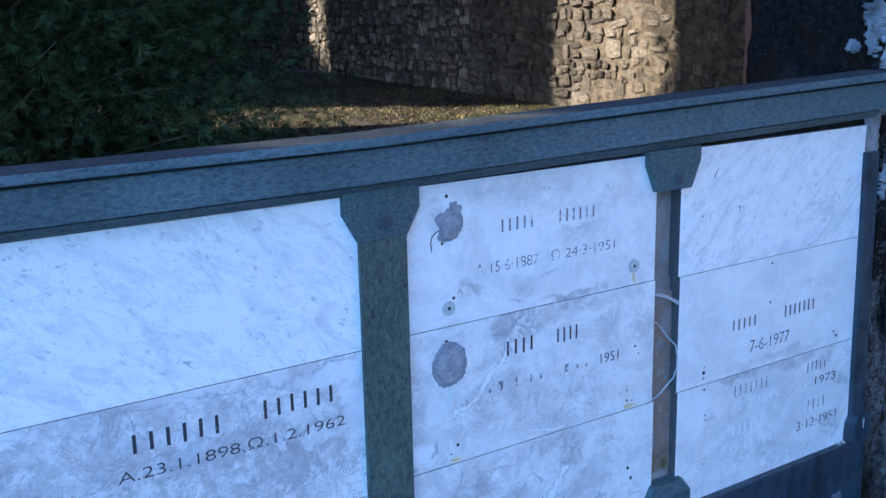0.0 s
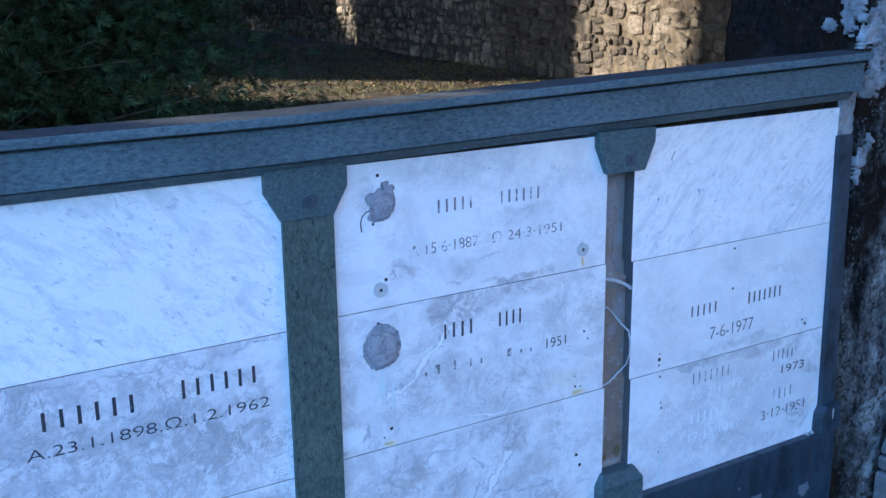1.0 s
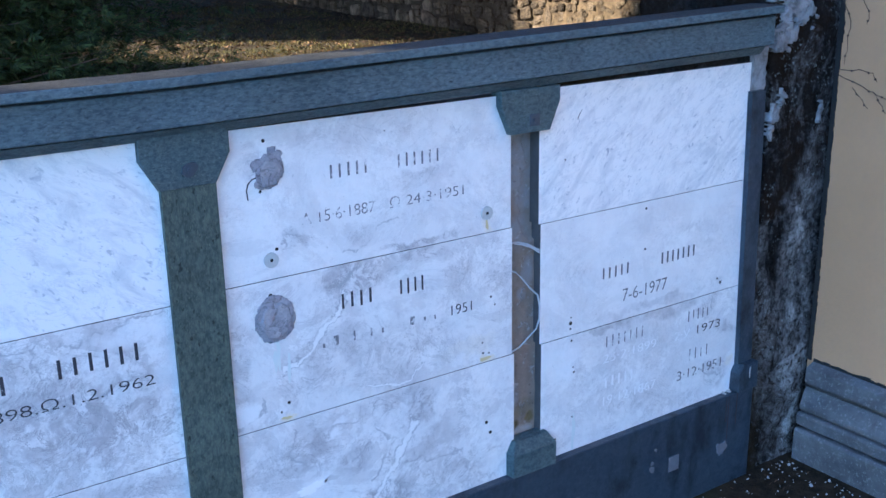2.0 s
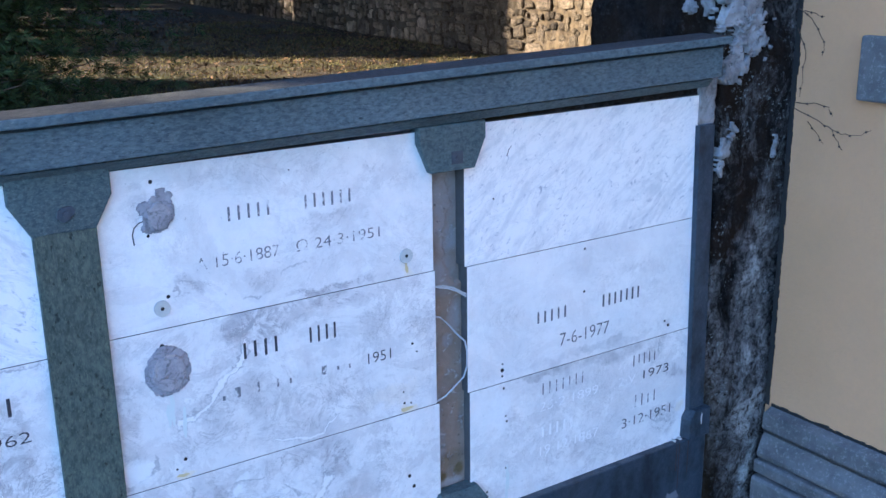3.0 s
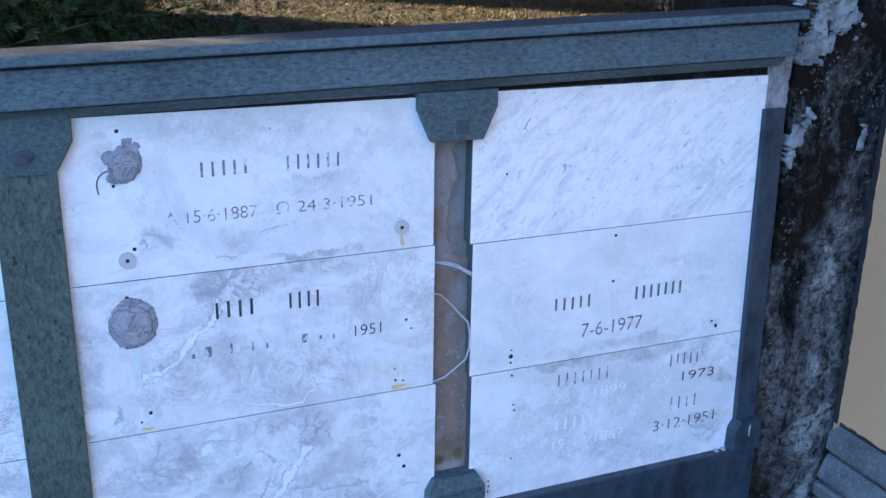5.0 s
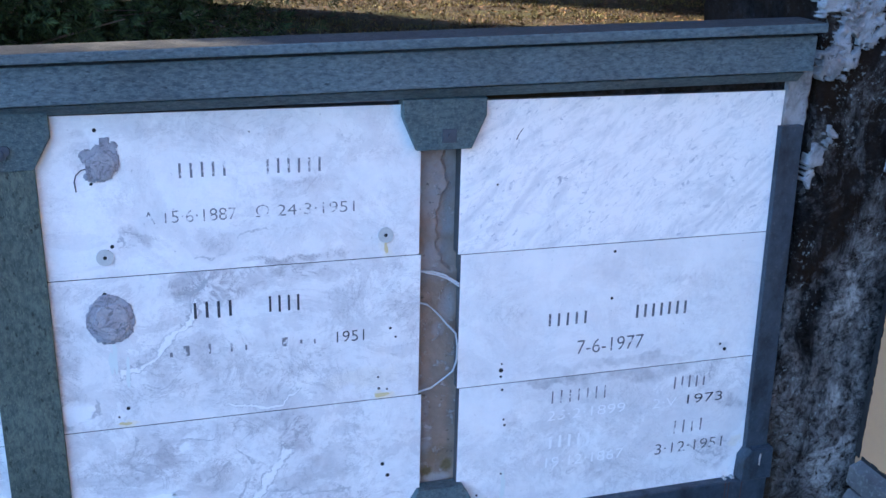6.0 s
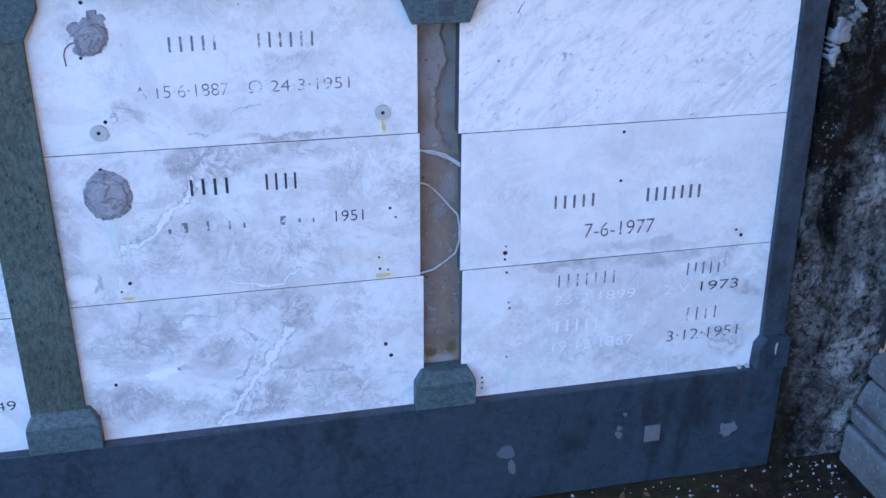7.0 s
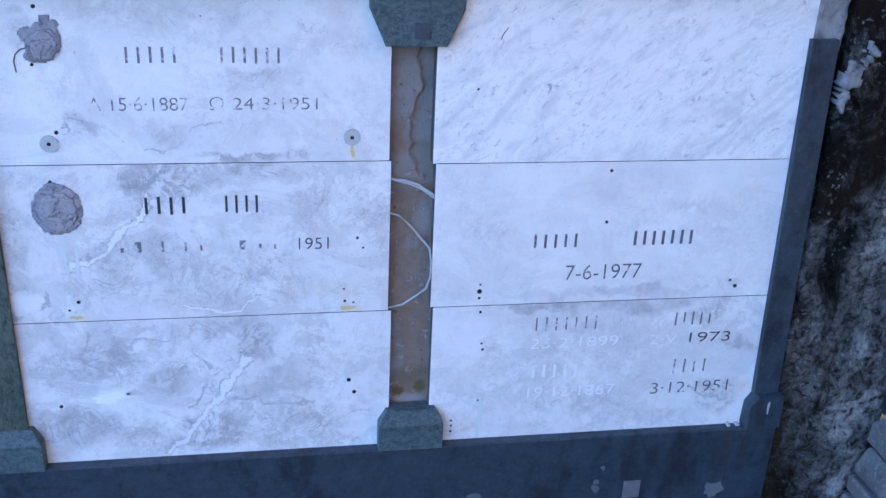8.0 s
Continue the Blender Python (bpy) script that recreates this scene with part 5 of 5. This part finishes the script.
def far_wall():
    rng = random.Random(77)
    t = thing("wall_far", tuple(WALL_A + Vector((0, 0, 0.25))))
    bm = bmesh.new()
    nu, nv = 420, 44
    grid = [[bm.verts.new(wall_point(LENGTH * i / nu, TALL * j / nv, 0.030 * noise.noise(Vector((i * 0.16, j * 0.16, 0))) + 0.022 * noise.noise(Vector((i * 0.5, j * 0.5, 4))) + 0.026 * noise.noise(Vector((i * 1.3, j * 1.3, 8))))) for i in range(nu + 1)] for j in range(nv + 1)]
    for j in range(nv):
        for i in range(nu):
            bm.faces.new((grid[j][i], grid[j][i + 1], grid[j + 1][i + 1], grid[j + 1][i]))
    top = [bm.verts.new(wall_point(LENGTH * i / nu, TALL, -0.6)) for i in range(nu + 1)]
    low = [bm.verts.new(wall_point(LENGTH * i / nu, -0.2, -0.6)) for i in range(nu + 1)]
    for i in range(nu):
        bm.faces.new((grid[nv][i], grid[nv][i + 1], top[i + 1], top[i]))
        bm.faces.new((top[i], top[i + 1], low[i + 1], low[i]))
    part("bedding", bm, M_BED, t, "earthy mortar between the stones")

    shapes = []
    for s in range(14):
        bm = bmesh.new()
        m = 9
        ring0, ring1, ring2 = [], [], []
        for k in range(m):
            a = 6.2832 * k / m + rng.uniform(-0.2, 0.2)
            sx = math.copysign(abs(math.cos(a)) ** 0.45, math.cos(a)) * rng.uniform(0.76, 1.0) * 0.5
            sy = math.copysign(abs(math.sin(a)) ** 0.45, math.sin(a)) * rng.uniform(0.76, 1.0) * 0.5
            ring0.append(bm.verts.new((sx, -0.3, sy)))
            ring1.append(bm.verts.new((sx * 0.96, 0.6, sy * 0.96)))
            ring2.append(bm.verts.new((sx * 0.66, 1.0 + rng.uniform(-0.15, 0.15), sy * 0.66)))
        for q, w in ((ring0, ring1), (ring1, ring2)):
            for k in range(m):
                bm.faces.new((q[k], q[(k + 1) % m], w[(k + 1) % m], w[k]))
        bm.faces.new(ring2)
        bmesh.ops.recalc_face_normals(bm, faces=bm.faces)
        me = bpy.data.meshes.new("stone")
        bm.to_mesh(me)
        bm.free()
        me.materials.append(M_RUBBLE)
        sunlit_copy = me.copy()
        sunlit_copy.materials[0] = M_RUBBLE_SUNLIT
        shapes.append((me, sunlit_copy))

    turn = Matrix((( wall_dir.x, wall_out.x, 0), (wall_dir.y, wall_out.y, 0), (0, 0, 1)))
    rest, count = {"stones": ([], [], M_RUBBLE), "pale_stones": ([], [], M_RUBBLE_SUNLIT)}, 0
    v = 0.0
    while v < TALL - 0.1:
        h = rng.uniform(0.10, 0.21) if v > 0.02 else rng.uniform(0.20, 0.28)
        u = -rng.uniform(0, 0.2)
        while u < LENGTH:
            w = h * rng.uniform(0.55, 2.3)
            split = rng.random() < (0.6 if u < 6.6 else 0.34) and h > 0.14
            for vv, hh in (((v, h * 0.5), (v + h * 0.5, h * 0.5)) if split else ((v, h),)):
                c = wall_point(u + w / 2, vv + hh / 2 + rng.uniform(-0.025, 0.025) + 0.09 * noise.noise(Vector((u * 0.9, vv * 2.0, 5.0))), 0.0)
                size = (w * rng.uniform(0.84, 1.08), rng.uniform(0.012, 0.050), hh * rng.uniform(0.72, 1.16))
                if u < 6.6:
                    c = c + Vector((0, 0, rng.uniform(-0.05, 0.05))) + wall_dir * rng.uniform(-0.05, 0.05)
                    size = (size[0] * rng.uniform(0.65, 1.15), size[1] * rng.uniform(0.4, 1.0), size[2] * rng.uniform(0.65, 1.2))
                tilt = Matrix.Rotation(rng.uniform(-0.24, 0.24) * (1.4 if u < 6.6 else 1.0), 3, "Y")
                rot = turn @ tilt
                # The wall's sunlit end gets stones painted paler.
                me = shapes[rng.randrange(len(shapes))][1 if u < 6.6 else 0]
                if u < 6.2 and rng.random() < 0.14:
                    continue
                near = 3.6 < u < 10.0 and vv < 1.45
                if near and count < 300:
                    count += 1
                    ob = new("stone", me)
                    ob.parent = t
                    ob.matrix_basis = Matrix.Translation(c - PLACE[t]) @ rot.to_4x4() @ Matrix.Diagonal((*size, 1))
                else:
                    rest_v, rest_f, _ = rest["pale_stones" if u < 6.6 else "stones"]
                    base = len(rest_v)
                    for q in me.vertices:
                        p = rot @ Vector((q.co.x * size[0], q.co.y * size[1], q.co.z * size[2])) + c - PLACE[t]
                        rest_v.append(tuple(p))
                    for f in me.polygons:
                        rest_f.append(tuple(base + i for i in f.vertices))
            u += w
        v += h
    for key, (rest_v, rest_f, material) in rest.items():
        me = bpy.data.meshes.new(key)
        me.from_pydata(rest_v, [], rest_f)
        me.materials.append(material)
        ob = new(key, me)
        ob.parent = t
        tagged(ob, kind="stuff")
    tagged(t, "old rubble stone wall with earthy joints", "wall", kind="structure")


far_wall()


# ---- litter, pebbles, grass ----
def scatter_pebbles():
    rng = random.Random(51)
    bm = bmesh.new()
    for i in range(520):
        x, y = 3.06 - 1.5 * rng.random() ** 1.4, 1.965 - rng.random() ** 1.5 * 0.7
        s = rng.uniform(0.0012, 0.0036) * (1.8 if rng.random() < 0.06 else 1)
        z = ground_height(x, y)
        r = bmesh.ops.create_icosphere(bm, subdivisions=1, radius=1)
        m = pose(x, y, z + s * 0.3, rng.uniform(0, 90), rng.uniform(0, 90), rng.uniform(0, 360)) @ Matrix.Diagonal((s * 1.5, s, s * 0.7, 1))
        bmesh.ops.transform(bm, matrix=m, verts=r["verts"])
    tagged(solid("pebbles", bm, M_PEBBLE), "white stone crumbs strewn on the soil", "pebbles", kind="stuff")


def leaf_litter(name, count, spot, size, seed, material, label):
    rng = random.Random(seed)
    vs, fs = [], []
    for i in range(count):
        x, y = spot(rng)
        z = ground_height(x, y)
        s = size * rng.uniform(0.5, 1.3)
        m = pose(x, y, z + s * 0.25, rng.uniform(-35, 35), rng.uniform(-35, 35), rng.uniform(0, 360))
        b = len(vs)
        for p in ((-s, 0, 0), (-0.3 * s, 0.42 * s, 0.12 * s), (0.5 * s, 0.32 * s, 0.1 * s), (s, 0, 0), (0.5 * s, -0.32 * s, 0.1 * s), (-0.3 * s, -0.42 * s, 0.12 * s)):
            vs.append(tuple(m @ Vector(p)))
        fs += [(b, b + 1, b + 2, b + 3), (b, b + 3, b + 4, b + 5)]
    me = bpy.data.meshes.new(name)
    me.from_pydata(vs, [], fs)
    me.materials.append(material)
    return tagged(new(name, me), label, "leaves", kind="stuff")


def grass(count, seed):
    rng = random.Random(seed)
    vs, fs = [], []
    for i in range(count):
        x, y = rng.uniform(2.0, 9.3), rng.uniform(5.0, 20.0)
        if noise.noise(Vector((x * 0.8, y * 0.8, 3.0))) < -0.05 + rng.uniform(-0.2, 0.2):
            continue
        z = ground_height(x, y)
        for k in range(3):
            a, h, w = rng.uniform(0, 6.28), rng.uniform(0.012, 0.045), rng.uniform(0.003, 0.006)
            px, py = x + rng.uniform(-0.03, 0.03), y + rng.uniform(-0.03, 0.03)
            b = len(vs)
            lean = rng.uniform(0.2, 1.0) * h
            vs += [(px - w * math.sin(a), py + w * math.cos(a), z), (px + w * math.sin(a), py - w * math.cos(a), z), (px + lean * math.cos(a), py + lean * math.sin(a), z + h)]
            fs.append((b, b + 1, b + 2))
    me = bpy.data.meshes.new("grass")
    me.from_pydata(vs, [], fs)
    me.materials.append(M_GRASS)
    return tagged(new("grass", me), "thin dry grass on the ground behind the wall", "grass", kind="stuff")


scatter_pebbles()
leaf_litter("fallen_leaves", 120, lambda r: (r.uniform(1.6, 3.05), 1.95 - r.random() ** 1.4 * 0.8), 0.012, 61, M_LEAF, "brown fallen leaves on the soil before the wall")
leaf_litter("leaf_litter", 20000, lambda r: (r.uniform(2.0, 9.6), r.uniform(4.5, 32.0)), 0.030, 62, M_LEAF, "brown leaf litter under the trees")
grass(24000, 63)
